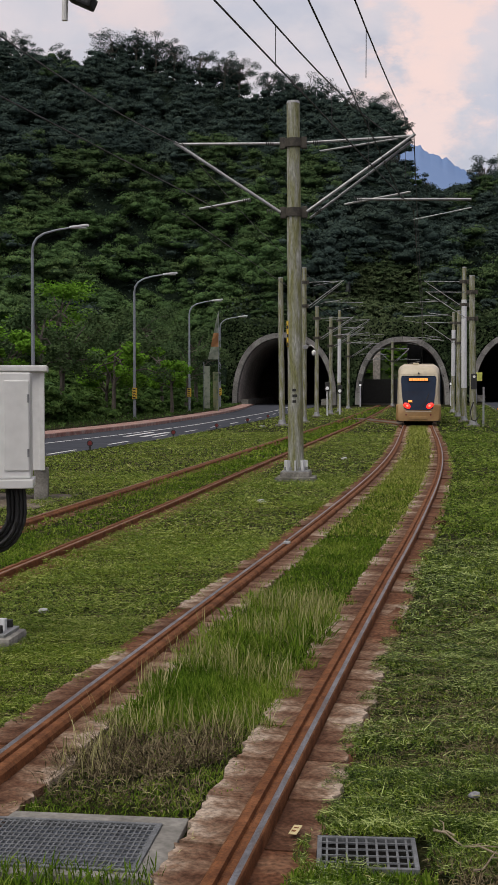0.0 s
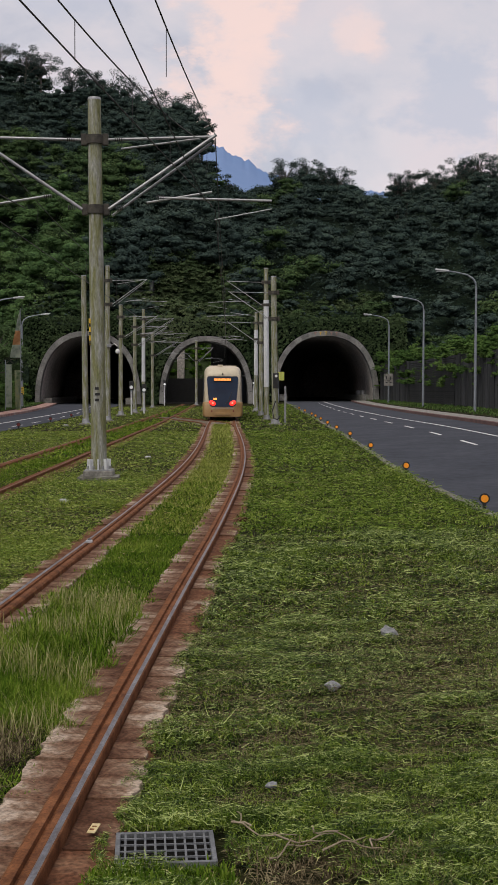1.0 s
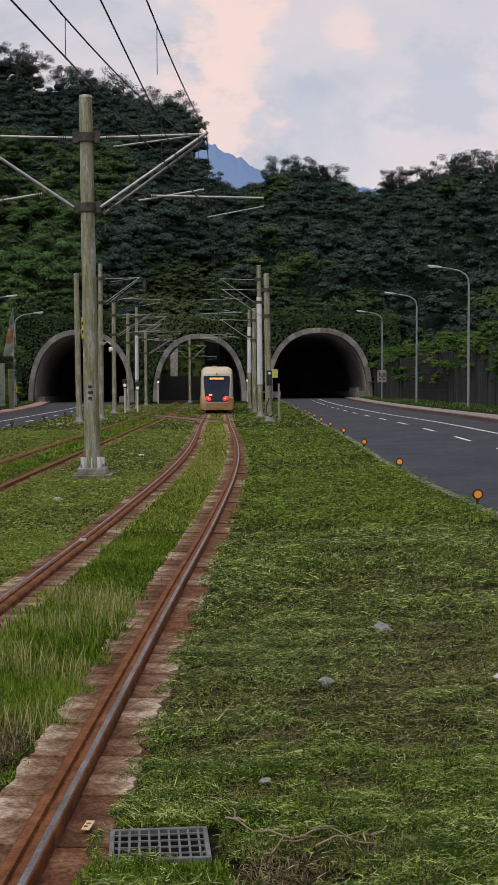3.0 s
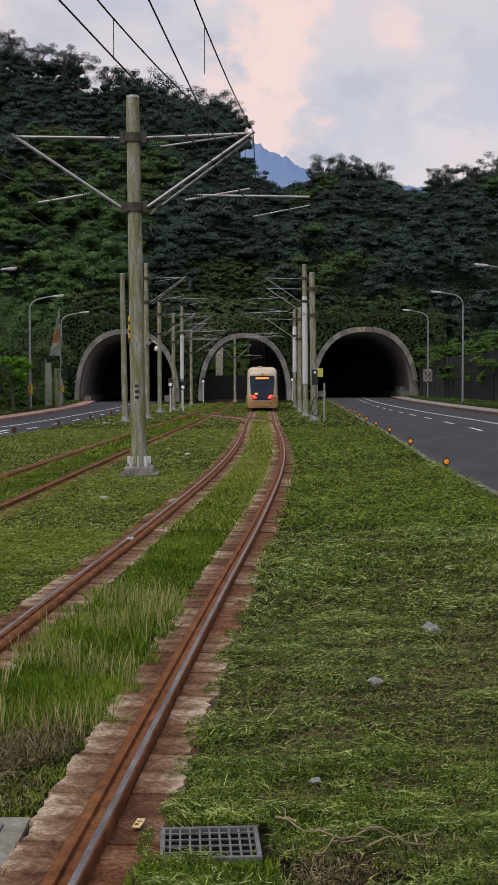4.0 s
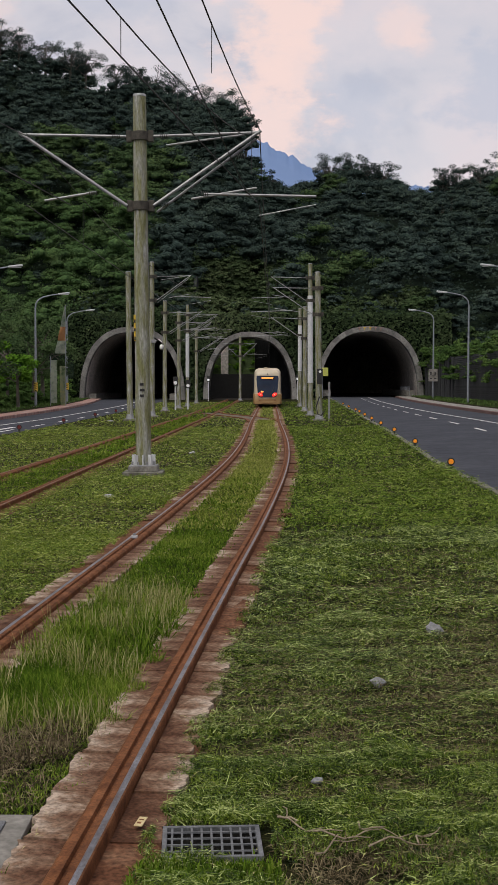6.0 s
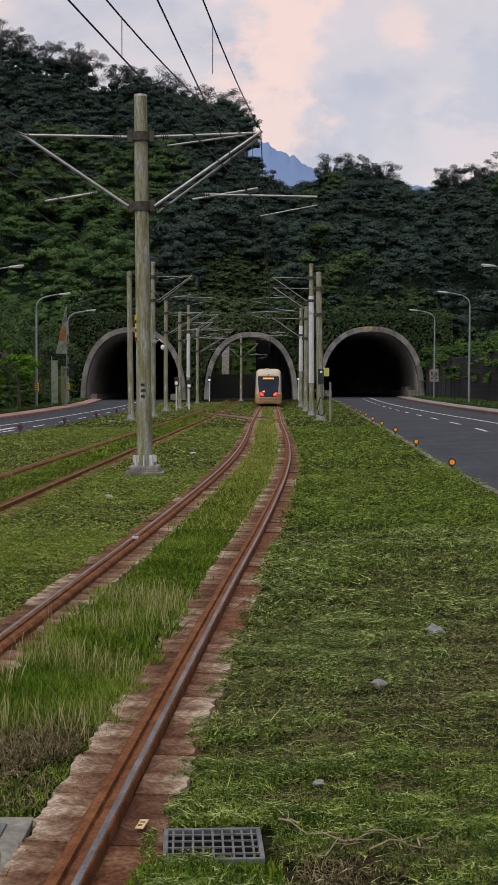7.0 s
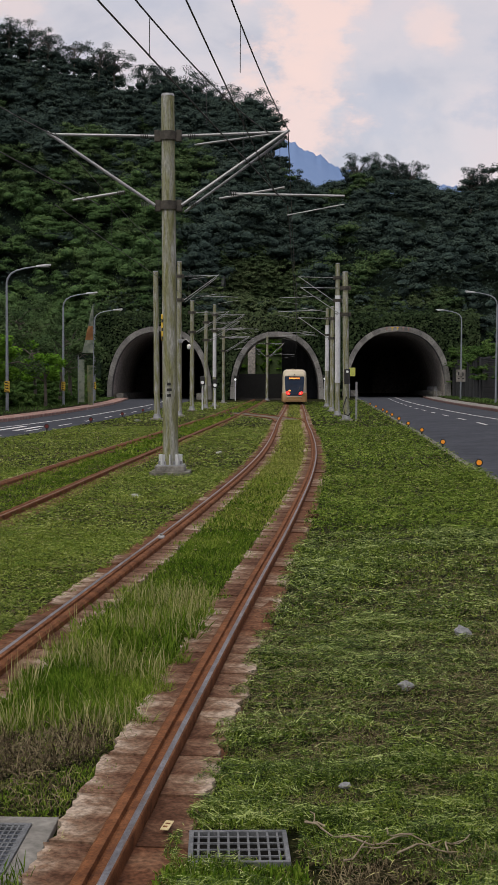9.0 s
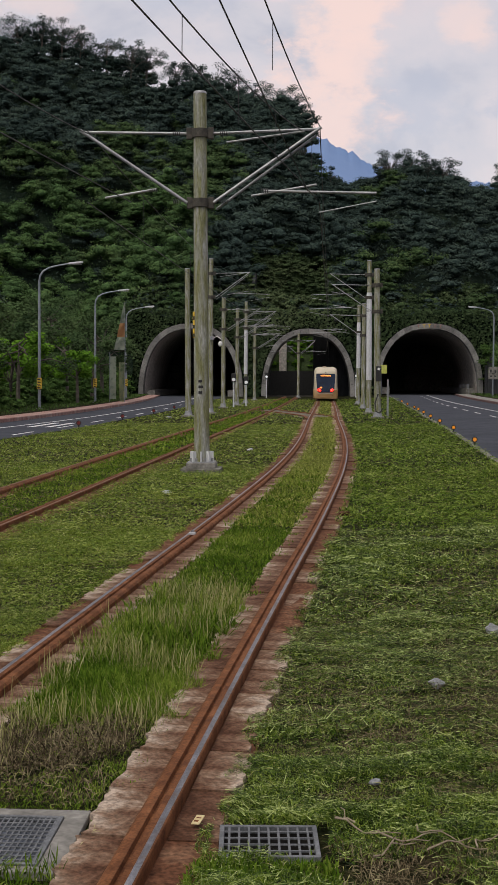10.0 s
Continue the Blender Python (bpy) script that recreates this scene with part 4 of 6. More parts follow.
# ---------------------------------------------------------------- street lamps
def build_lamp(x, y, z, s, height=7.75, label="tall grey street lamp with a curved arm"):
    t = thing("street_lamp", pose(x, y, z), label, "street lamp", "street lamps")
    part("post", tube([(0, 0, -0.1), (0, 0, 3), (0, 0, height)], [0.095, 0.085, 0.065], 12), M["lamp"], t, "", True)
    pts = [(0, 0, height), (s * 0.05, 0, height + 0.35), (s * 0.22, 0, height + 0.62), (s * 0.55, 0, height + 0.82), (s * 1.1, 0, height + 0.96), (s * 1.75, 0, height + 1.06)]
    part("arm", tube(pts, [0.065, 0.06, 0.055, 0.05, 0.045, 0.04], 10), M["lamp"], t, "", True)
    bm = box(s * 2.15 - 0.42, s * 2.15 + 0.42, -0.13, 0.13, height + 1.02, height + 1.13, 0.04)
    bmesh.ops.rotate(bm, verts=bm.verts, cent=(s * 1.8, 0, height + 1.06), matrix=Matrix.Rotation(radians(-6 * s), 3, "Y"))
    head = part("lamp_head", bm, M["polew"], t, "pale flat lamp head")
    part("lens", box(s * 2.2 - 0.28, s * 2.2 + 0.28, -0.09, 0.09, height + 1.02, height + 1.05), M["white"], head)
    part("base_flange", box(-0.2, 0.2, -0.2, 0.2, -0.05, 0.03, 0.01), M["concrete"], t)
    if s > 0:
        band = part("warning_band", rod((0, 0, 1.15), (0, 0, 1.80), 0.15, 0.15, 12), M["yellow"], t, "yellow band with black stripes")
        for k in range(4):
            part("stripe", rod((-0.03, 0, 1.18 + 0.16 * k), (0.03, 0, 1.26 + 0.16 * k), 0.154, seg=12), M["black"], band)
    return t


def build_lamps():
    for x, y, z in ((16.60, 77, 0.42), (17.15, 99, 0.42), (18.0, 124, 0.5)):
        build_lamp(x, y, z, -1)
    for x, y, h in ((-16.51, 54, 7.8), (-15.84, 72, 7.37), (-16.22, 93, 7.33), (-17.0, 114, 7.35)):
        build_lamp(x, y, 0.2, 1, h)


build_lamps()
tram = build_tram()


# ---------------------------------------------------------------- trackside things
def build_reflector(x, y, face, label, scale=1.0):
    t = thing("road_reflector", pose(x, y, float(ground_z(x, y)) - 0.02), label, "reflector", "roadside reflectors")
    part("stem", box(-0.028 * scale, 0.028 * scale, -0.015, 0.015, 0, 0.14 * scale, 0.006), M["black"], t)
    part("foot", box(-0.05 * scale, 0.05 * scale, -0.04, 0.04, 0, 0.03, 0.008), M["black"], t)
    d = part("rim", rod((0, -0.018, 0.19 * scale), (0, 0.018, 0.19 * scale), 0.085 * scale, seg=20), M["black"], t, "black rim")
    part("lens", rod((0, -0.026, 0.19 * scale), (0, -0.016, 0.19 * scale), 0.060 * scale, seg=20), M[face], d)


for x, y in ((4.43, 19.36), (4.52, 27.7), (4.96, 37.2), (5.34, 46.0), (5.56, 53.0), (5.80, 59.6), (6.10, 66.6), (6.36, 72.9), (6.57, 78.2), (6.9, 88), (7.3, 99)):
    build_reflector(x - 0.08, y, "orange", "round orange reflector on a short black stem")
for x, y in ((-10.0, 38.3), (-9.25, 48.6), (-9.0, 58.4), (-8.92, 69.5), (-8.86, 79.5), (-8.9, 90)):
    build_reflector(x + 0.12, y, "redrefl", "round dark red reflector beside the road", 1.15)


def build_grate(x0, x1, y0, y1, nx, ny, z, name, label, pit, surround=None, turn=0.0, bar=0.0037):
    t = thing(name, pose((x0 + x1) / 2, (y0 + y1) / 2, z, 0, 0, turn), label, "drain grate", "drain grates")
    w, d = (x1 - x0) / 2, (y1 - y0) / 2
    for a in ((-w, w, -d, -d + 0.02), (-w, w, d - 0.02, d), (-w, -w + 0.02, -d + 0.02, d - 0.02), (w - 0.02, w, -d + 0.02, d - 0.02)):
        part("frame_bar", box(*a, -0.020, 0.012, 0.003), M["grate"], t)
    for k in range(1, nx):
        x = -w + 2 * w * k / nx
        part("bar", box(x - bar, x + bar, -d + 0.02, d - 0.02, 0.002, 0.008), M["grate"], t)
    for k in range(1, ny):
        y = -d + 2 * d * k / ny
        part("cross_bar", box(-w + 0.02, w - 0.02, y - bar, y + bar, 0.003, 0.0095), M["grate"], t)
    # no hole: a thin sheet under the bars carries the drain's painted shade
    part("pit", box(-w + 0.005, w - 0.005, -d + 0.005, d - 0.005, -0.034, -0.022), pit, t, "thin sheet, light and shade of the drain painted in")
    if surround:
        l, r, b, f = surround
        for a in ((-w - l, w + r, d, d + f), (-w - l, w + r, -d - b, -d), (-w - l, -w, -d, d), (w, w + r, -d, d)):
            if a[1] - a[0] > 0.01 and a[3] - a[2] > 0.01:
                part("concrete_edge", box(*a, -0.08, 0.004, 0.006), M["concrete"], t, "grey concrete surround")
    return t


M["grate"] = mat("grey_grate_steel", [(0.10, 0.107, 0.116), (0.19, 0.197, 0.21)], 14, 0.55, metal=0.4, fine=0.3)
# near black paints the shade inside the smaller drain
M["pit"] = mat("drain_bottom", [(0.004, 0.004, 0.004), (0.016, 0.015, 0.013)], 7, 0.9, fine=0.4, spec=0.05)
# blue-grey paints sky reflection under the long grate
M["pit_sheen"] = mat("sky_sheen_drain", [(0.03, 0.036, 0.05), (0.13, 0.15, 0.20)], 4, 0.35, fine=0.4)
build_grate(-0.365, 0.045, 4.85, 5.205, 10, 5, -0.002, "drain_grate", "small steel drain grate set in the grass", M["pit"], turn=3.0, bar=0.0045)
build_grate(-2.37, -1.055, 4.72, 5.26, 52, 12, -0.005, "drain_grate", "long steel drain grate in a concrete surround", M["pit_sheen"], (0.1, 0.10, 0.06, 0.10))


def pebble(name, x, y, r, material, label, seed, flat=0.6, category="stone"):
    rnd = random.Random(seed)
    bm = bmesh.new()
    bmesh.ops.create_icosphere(bm, subdivisions=2, radius=r)
    for v in bm.verts:
        n = noise.noise(v.co * (1.6 / r) + Vector((seed, 0, 0)))
        v.co *= 1 + 0.45 * n
        v.co.z *= flat
    bm.normal_update()
    ob = part(name, bm, material)
    ob.matrix_basis = pose(x, y, float(ground_z(x, y)) + r * flat * 0.45, rnd.uniform(-15, 15), rnd.uniform(-15, 15), rnd.uniform(0, 360))
    return tagged(ob, label, category)


M["stone"] = mat("pale_stone", [(0.14, 0.145, 0.155), (0.26, 0.265, 0.28)], 12, 0.85, bump=0.01, fine=0.3)
M["litter"] = mat("white_plastic", [(0.30, 0.31, 0.33), (0.45, 0.45, 0.48)], 9, 0.45, bump=0.01)
pebble("stone", 0.80, 7.75, 0.048, M["stone"], "small pale stone lying in cut grass", 1)
pebble("stone", 1.40, 9.42, 0.062, M["stone"], "pale blue-grey stone lying in cut grass", 2, 0.8)
pebble("stone", 0.315, 5.82, 0.030, M["stone"], "flat grey stone half hidden in grass", 3, 0.4)
pebble("stone", 0.47, 17.6, 0.12, M["slab"], "flat piece of broken concrete beside the rail", 6, 0.35)
pebble("litter", -2.40, 20.8, 0.08, M["litter"], "crumpled white plastic lying on the grass", 4, 0.25, "litter")
pebble("litter", -1.65, 34.1, 0.09, M["litter"], "white scrap of plastic on the grass", 5, 0.3, "litter")
pebble("litter", -7.2, 63.0, 0.16, M["litter"], "white scrap of plastic near the road", 8, 0.3, "litter")
pebble("litter", 1.95, 7.78, 0.075, M["litter"], "crumpled white wrapper on the grass", 7, 0.35, "litter")
pebble("litter", -3.07, 10.25, 0.045, M["litter"], "small white scrap on the grass", 9, 0.5, "litter")
tag = thing("label_tag", pose(-0.469, 5.205, 0.022, 0, 0, -8), "pale yellow printed tag lying on the concrete", "tag")
part("card", box(-0.018, 0.018, -0.055, 0.055, 0, 0.004, 0.001), mat("yellowed_card", [(0.45, 0.36, 0.18), (0.58, 0.48, 0.27)], 20, 0.7, fine=0.2), tag)
part("print_bar", box(-0.012, 0.006, -0.03, -0.012, 0.004, 0.0055), M["rust"], tag)
part("print_bar", box(-0.010, 0.010, 0.012, 0.022, 0.004, 0.0055), M["rust"], tag)
M["twig"] = mat("dry_twig", [(0.16, 0.12, 0.08), (0.30, 0.25, 0.18)], 30, 0.85, fine=0.3)
for k, (x, y, length, turn) in enumerate(((0.16, 5.26, 0.16, 118), (0.24, 5.12, 0.30, -20), (0.42, 5.05, 0.26, 12), (0.52, 5.10, 0.20, -48), (0.34, 4.92, 0.22, 30), (0.60, 4.95, 0.24, -8), (0.72, 5.02, 0.18, 60))):
    rnd = random.Random(60 + k)
    twig = thing("twig", pose(x, y, 0.035, 0, 0, turn), "thin dry pale twig lying on trodden grass", "twig", "dry twigs")
    path = [(length * (q / 6 - 0.5), 0.16 * length * math.sin(q * 0.9 + k), 0.012 * math.sin(q * 1.4 + k)) for q in range(7)]
    part("stem", tube(path, [0.0045 - 0.0004 * q for q in range(7)], 6), M["twig"], twig)
    part("side_shoot", tube([path[3], (path[3][0] + 0.22 * length, path[3][1] + 0.16 * length * rnd.choice((-1, 1)), path[3][2] + 0.008)], [0.003, 0.0015], 6), M["twig"], twig)
clip = thing("rail_clamp", pose(-1.40, 14.7, 0.06), "white clamp fixed on the rusty rail", "clamp")
part("clamp_body", box(-0.04, 0.04, -0.05, 0.05, 0, 0.03, 0.008), M["litter"], clip)
part("clamp_bolt", rod((0, 0, 0.03), (0, 0, 0.055), 0.018, seg=8), M["galv"], clip)


def build_cabinet():
    t = thing("equipment_cabinet", pose(-7.02, 20.6, 0, 0, 0, 15), "white trackside equipment cabinet on concrete legs", "cabinet")
    part("body", box(-0.9, 0.84, 0.0, 0.9, 0.50, 2.20, 0.015), M["white"], t)
    part("roof", box(-1.0, 0.92, -0.12, 1.0, 2.20, 2.31, 0.02), M["white"], t, "overhanging flat roof")
    part("corner_post", box(0.78, 0.87, -0.03, 0.10, 0.50, 2.20, 0.01), M["white"], t)
    for x in (-0.75, 0.80):
        for y in (0.12, 0.74):
            part("leg", box(x - 0.12, x + 0.12, y - 0.12, y + 0.12, -0.06, 0.50, 0.015), M["concrete"], t, "concrete leg")
    ob = tagged(part("gravel_patch", grid_mesh("gravel_patch", *np.meshgrid(np.linspace(-8.5, -5.9, 8), np.linspace(19.2, 22.2, 8)), np.zeros((8, 8)) - 0.02, M["bed_grey"]), None), "dark gravel under the cabinet", "gravel", kind="structure")


def build_signal_pole():
    t = thing("signal_pole", pose(-3.24, 9.0, 0), "grey steel mast on a bolted concrete footing", "mast")
    part("footing", box(-0.30, 0.35, -0.22, 0.22, -0.08, 0.06, 0.03), M["concrete"], t, "pale concrete footing")
    part("base_plate", box(-0.22, 0.30, -0.18, 0.18, 0.06, 0.085, 0.006), M["galv"], t)
    part("shaft", rod((0, 0, 0.1), (0, 0, 6.6), 0.11, 0.09, 16), M["galv"], t, "", True)
    part("gusset", box(0.085, 0.25, -0.03, 0.03, 0.085, 0.17), M["polew"], t)
    for y in (-0.12, 0.12):
        part("anchor_bolt", rod((0.24, y, 0.085), (0.24, y, 0.14), 0.026, seg=8), M["black"], t, "black capped bolt")
    turn = pose(0.02, -0.10, 0, 0, 0, 14)
    b = part("control_box", box(-0.55, 0.45, -0.16, 0.16, 1.24, 2.02, 0.012), M["white"], t, "white steel control box on the mast", at=turn)
    part("door", box(0.26, 0.44, -0.172, -0.158, 1.30, 1.96, 0.005), M["white"], b)
    part("tray", box(-0.58, 0.47, -0.20, 0.18, 1.17, 1.235, 0.008), M["white"], b)
    for zz in (1.40, 1.80):
        part("hinge", rod((0.435, -0.18, zz), (0.435, -0.18, zz + 0.06), 0.008, seg=8), M["galv"], b)
    for k in range(6):
        x, y, w, low = 0.30 + 0.022 * k, -0.10 + 0.02 * (k % 3), 0.30 + 0.05 * k, 0.80 - 0.025 * k
        pts = [(x, y, 1.19), (x + 0.01, y, 1.08)] + [(x + 0.012 - w / 2 + w / 2 * math.cos(a), y - 0.02 * math.sin(a), 0.98 - (0.98 - low) * math.sin(a)) for a in [math.pi * q / 12 for q in range(13)]] + [(x - w + 0.01, y, 1.08), (x - w + 0.02, y, 1.19)]
        part("cable", tube(pts, 0.016, 8), M["black"], t, "black cable loop")
    part("arm", tube([(0, 0, 5.1), (0.5, 0, 5.15), (0.95, 0, 5.15)], 0.03, 8), M["galv"], t)
    part("drop_tube", rod((0.75, 0, 5.15), (0.73, 0, 4.60), 0.022, seg=10), M["white"], t, "white drop tube")
    bm = box(-0.10, 0.10, -0.08, 0.08, -0.045, 0.045, 0.02)
    bmesh.ops.rotate(bm, verts=bm.verts, cent=(0, 0, 0), matrix=Matrix.Rotation(radians(25), 3, "Y"))
    bmesh.ops.translate(bm, verts=bm.verts, vec=(0.86, 0, 4.75))
    lampb = part("floodlight", bm, M["black"], t, "dark floodlight housing")
    part("floodlight_bracket", tube([(0.84, 0, 4.77), (0.82, 0, 5.0), (0.82, 0, 5.15)], 0.014, 6), M["black"], t)


def build_signs():
    t = thing("traffic_sign", pose(17.84, 123.0, 0.5), "white square traffic sign on a grey post", "sign")
    part("post", rod((0, 0, -0.1), (0, 0, 3.0), 0.045, seg=10), M["lamp"], t)
    # white board given a concrete grey to paint the dim light on it
    b = part("board", box(-0.45, 0.45, -0.07, -0.045, 1.75, 2.95, 0.01), M["concrete"], t, "white board with dark marks, dim light put into its grey")
    for x, z, w, h in ((-0.22, 2.55, 0.16, 0.28), (0.2, 2.5, 0.12, 0.34), (-0.2, 2.05, 0.2, 0.12), (0.2, 2.05, 0.2, 0.12), (0.0, 2.3, 0.3, 0.06)):
        part("dark_bar", box(x - w / 2, x + w / 2, -0.076, -0.069, z - h / 2, z + h / 2), M["black"], b)
    t = thing("yellow_sign", pose(7.95, 146.5, 0.3), "yellow-green warning sign box at the tunnel mouth", "sign")
    part("post", rod((0.3, 0, -0.1), (0.3, 0, 3.6), 0.05, seg=10), M["lamp"], t)
    part("board", box(-0.2, 0.95, -0.09, -0.05, 2.6, 3.6, 0.02), mat("yellow_green_sheet", [(0.42, 0.45, 0.08), (0.52, 0.55, 0.14)], 4, 0.5, fine=0.1), t, "yellow-green board")
    # switch post with cables beside the line pole
    t = thing("switch_post", pose(4.05, 65.6, float(ground_z(4.05, 65.6))), "slim grey switch post with a black cable", "post")
    part("post", box(-0.05, 0.05, -0.05, 0.05, -0.05, 2.0, 0.01), M["galv"], t)
    part("cable", tube([(-0.25, -0.2, 0.5), (-0.42, -0.24, 0.25), (-0.62, -0.24, 0.32), (-0.68, -0.22, 0.75), (-0.52, -0.2, 1.25)], 0.035, 8), M["black"], t, "black cable loop")
    part("switch_box", box(-0.66, -0.36, -0.26, -0.16, 1.9, 2.7, 0.02), M["black"], t)
    part("insulator_disc", rod((-0.5, -0.27, 2.55), (-0.5, -0.24, 2.55), 0.07, seg=14), M["white"], t)
    # shunt signals by the tram portal and beside the west poles
    for x, y, h in ((-5.0, 141, 2.3), (5.1, 141, 2.3), (-4.9, 94.5, 1.7), (-5.7, 92.0, 1.9)):
        t = thing("tram_signal", pose(x, y, float(ground_z(x, y))), "short tram signal post with a white disc", "signal", "tram signals")
        part("post", rod((0, 0, -0.1), (0, 0, h), 0.06, seg=10), M["polew"], t)
        part("signal_head", box(-0.17, 0.17, -0.10, 0.10, h - 0.1, h + 0.55, 0.03), M["black"], t)
        part("disc", rod((0, -0.13, h + 0.1), (0, -0.10, h + 0.1), 0.13, seg=14), mat("lit_white_disc", [(0.8, 0.82, 0.85), (0.9, 0.9, 0.92)], 5, 0.4, emit=0.5 if h > 2 else 0.05), t, "white signal disc")
    # dome camera on a pole bracket; it gives no light
    t = thing("dome_camera", pose(-5.72, 72.8, 0), "white camera dome on a pole bracket", "camera")
    part("bracket", tube([(0, 0, 4.4), (0.25, -0.1, 4.5), (0.42, -0.12, 4.35)], 0.03, 8), M["white"], t)
    bm = bmesh.new()
    bmesh.ops.create_uvsphere(bm, u_segments=14, v_segments=8, radius=0.13)
    for v in bm.verts:
        v.co = Vector((v.co.x + 0.42, v.co.y - 0.12, v.co.z * 1.3 + 4.05))
    part("dome", bm, M["white"], t, "", True)
    part("mast_clamp", box(-0.2, 0.05, -0.1, 0.1, 4.3, 4.5), M["galv"], t)
    # two tall cloth banners
    cloth = [mat("banner_white", [(0.16, 0.22, 0.15), (0.36, 0.40, 0.34), (0.44, 0.46, 0.36)], 2.2, 0.8, see_through=0.3), mat("banner_orange", [(0.42, 0.22, 0.10), (0.50, 0.30, 0.15)], 2, 0.8, see_through=0.3), mat("banner_yellow", [(0.10, 0.17, 0.08), (0.30, 0.33, 0.22), (0.40, 0.36, 0.10)], 2.2, 0.8, see_through=0.3)]
    t = thing("banner", pose(-15.08, 98, -0.3), "tall weathered white and orange feather banner", "banner")
    part("pole", tube([(0.35, 0, -0.1), (0.37, 0, 4), (0.36, 0, 8.4)], [0.035, 0.03, 0.015], 8), M["lamp"], t)
    def sail(z0, z1, w0, w1, m, name):
        bm = bmesh.new()
        rows = []
        for k in range(9):
            u = k / 8
            z, w = z0 + (z1 - z0) * u, w0 + (w1 - w0) * u
            rows.append([bm.verts.new((0.35 - w * v, 0.10 * math.sin(3 * v + 4 * u), z)) for v in (0, 0.33, 0.66, 1.0)])
        for a, b in zip(rows, rows[1:]):
            for i in range(3):
                bm.faces.new((a[i], a[i + 1], b[i + 1], b[i]))
        f = bmesh.ops.solidify(bm, geom=bm.faces[:], thickness=0.01)
        part(name, bm, m, t, smooth=True)
    sail(4.6, 5.6, 0.85, 0.62, cloth[0], "cloth")
    sail(5.6, 6.7, 0.62, 0.4, cloth[1], "cloth")
    sail(6.7, 8.4, 0.4, 0.03, cloth[0], "cloth")
    sail(0.5, 3.6, 0.40, 0.48, cloth[2], "cloth")
    t2 = thing("banner", pose(-15.45, 97.6, 0.1), "low weathered white cloth banner", "banner")
    part("pole", rod((-0.4, 0, -0.1), (-0.4, 0, 4.0), 0.03, seg=8), M["lamp"], t2)
    bm = bmesh.new()
    rows = [[bm.verts.new((-0.4 + 0.5 * v, 0.06 * math.sin(3 * v + k), 0.3 + 0.42 * k)) for v in (0, 0.5, 1.0)] for k in range(9)]
    for a, b in zip(rows, rows[1:]):
        for i in range(2):
            bm.faces.new((a[i], a[i + 1], b[i + 1], b[i]))
    bmesh.ops.solidify(bm, geom=bm.faces[:], thickness=0.01)
    part("cloth", bm, cloth[0], t2, smooth=True)


build_cabinet()
build_signal_pole()
build_signs()


def portal_letters():
    """Small unreadable characters on the crown of the east portal."""
    t = thing("portal_lettering", pose(14.1, PORTAL_Y - 0.36, 8.63), "small orange characters fixed on the portal crown", "lettering")
    for k in range(5):
        x = -1.3 + 0.65 * k
        part("stroke", box(x - 0.17, x + 0.17, -0.03, 0.0, 0.12 - 0.03 * abs(k - 2), 0.20 - 0.03 * abs(k - 2)), M["yellow"] if k in (1, 2) else M["redkerb"], t)
        part("stroke", box(x - 0.05, x + 0.05, -0.03, 0.0, -0.16 - 0.03 * abs(k - 2), 0.12 - 0.03 * abs(k - 2)), M["yellow"] if k in (1, 2) else M["redkerb"], t)


portal_letters()


# ---------------------------------------------------------------- grass
def clear_of(x, y):
    """Where grass may grow: off roads, rails, slabs, grates and beds."""
    ok = (x < road_r_in(y) - 0.05) & (x > road_l_in(y) + 0.05)
    rag = 0.05 * np.sin(y * 7.3 + x) + 0.04 * np.sin(y * 17.1)
    for c, out in ((track_1(y), 0.20), (track_2(y), 0.10)):
        for s in (-1, 1):
            if out < 0.15 and s < 0:
                ok &= np.abs(x - c + 0.69) > 0.05 + 0.3 * rag
                continue
            o = (x - c - s * 0.73) * s
            ok &= ~((o > -0.275 * (out / 0.2) ** 0.5 - rag) & (o < out + rag))
    ok &= ~((x > -0.40) & (x < 0.09) & (y > 4.88) & (y < 5.24))
    ok &= ~((x > -2.5) & (x < -0.93) & (y > 4.74) & (y < 5.37))
    ok &= ~((np.abs(x - 0.45 + 3.4 * S((y - 65) / 19)) < 0.7) & (y > 66) & (y < 83))
    ok &= ~((np.abs(x + 2.28) < 0.44) & (np.abs(y - 26.1) < 0.44))
    ok &= ~((x > -8.5) & (x < -6.1 + 0.25 * np.sin(3 * y)) & (y > 19.3) & (y < 22.0 + 0.3 * np.sin(4 * x)))
    return ok


def blades(x, y, length, width, rise, rng, z=-0.03):
    """Tapered blades; rise: angle above the ground in radians."""
    n = len(x)
    a = rng.uniform(0, 2 * math.pi, n)
    c, s = np.cos(rise), np.sin(rise)
    d = np.stack([np.cos(a) * c, np.sin(a) * c, s], 1) * length[:, None]
    side = np.stack([-np.sin(a), np.cos(a), rng.normal(0, 0.35, n)], 1) * width[:, None] * 0.5
    base = np.stack([x, y, ground_z(x, y) + z], 1)
    mid = base + d * 0.55 + np.stack([0 * x, 0 * x, 0.10 * length], 1)
    tip = base + d
    return np.stack([base, mid - side, tip, mid + side], 1)


def scatter(rng, n, y0, y1, lo=-20.0, hi=15.5):
    """Even over the ground of a wedge between two distances."""
    y = np.sqrt(rng.uniform(y0**2, y1**2, n))
    x = y * np.tan(np.radians(rng.uniform(lo, hi, n)))
    return x, y


def tuft_noise(x, y, f, k):
    return np.sin(x * f + 1.7 * np.sin(y * f * 0.7 + k)) * np.sin(y * f * 0.8 + 1.3 * np.sin(x * f * 0.6 + 2 * k))


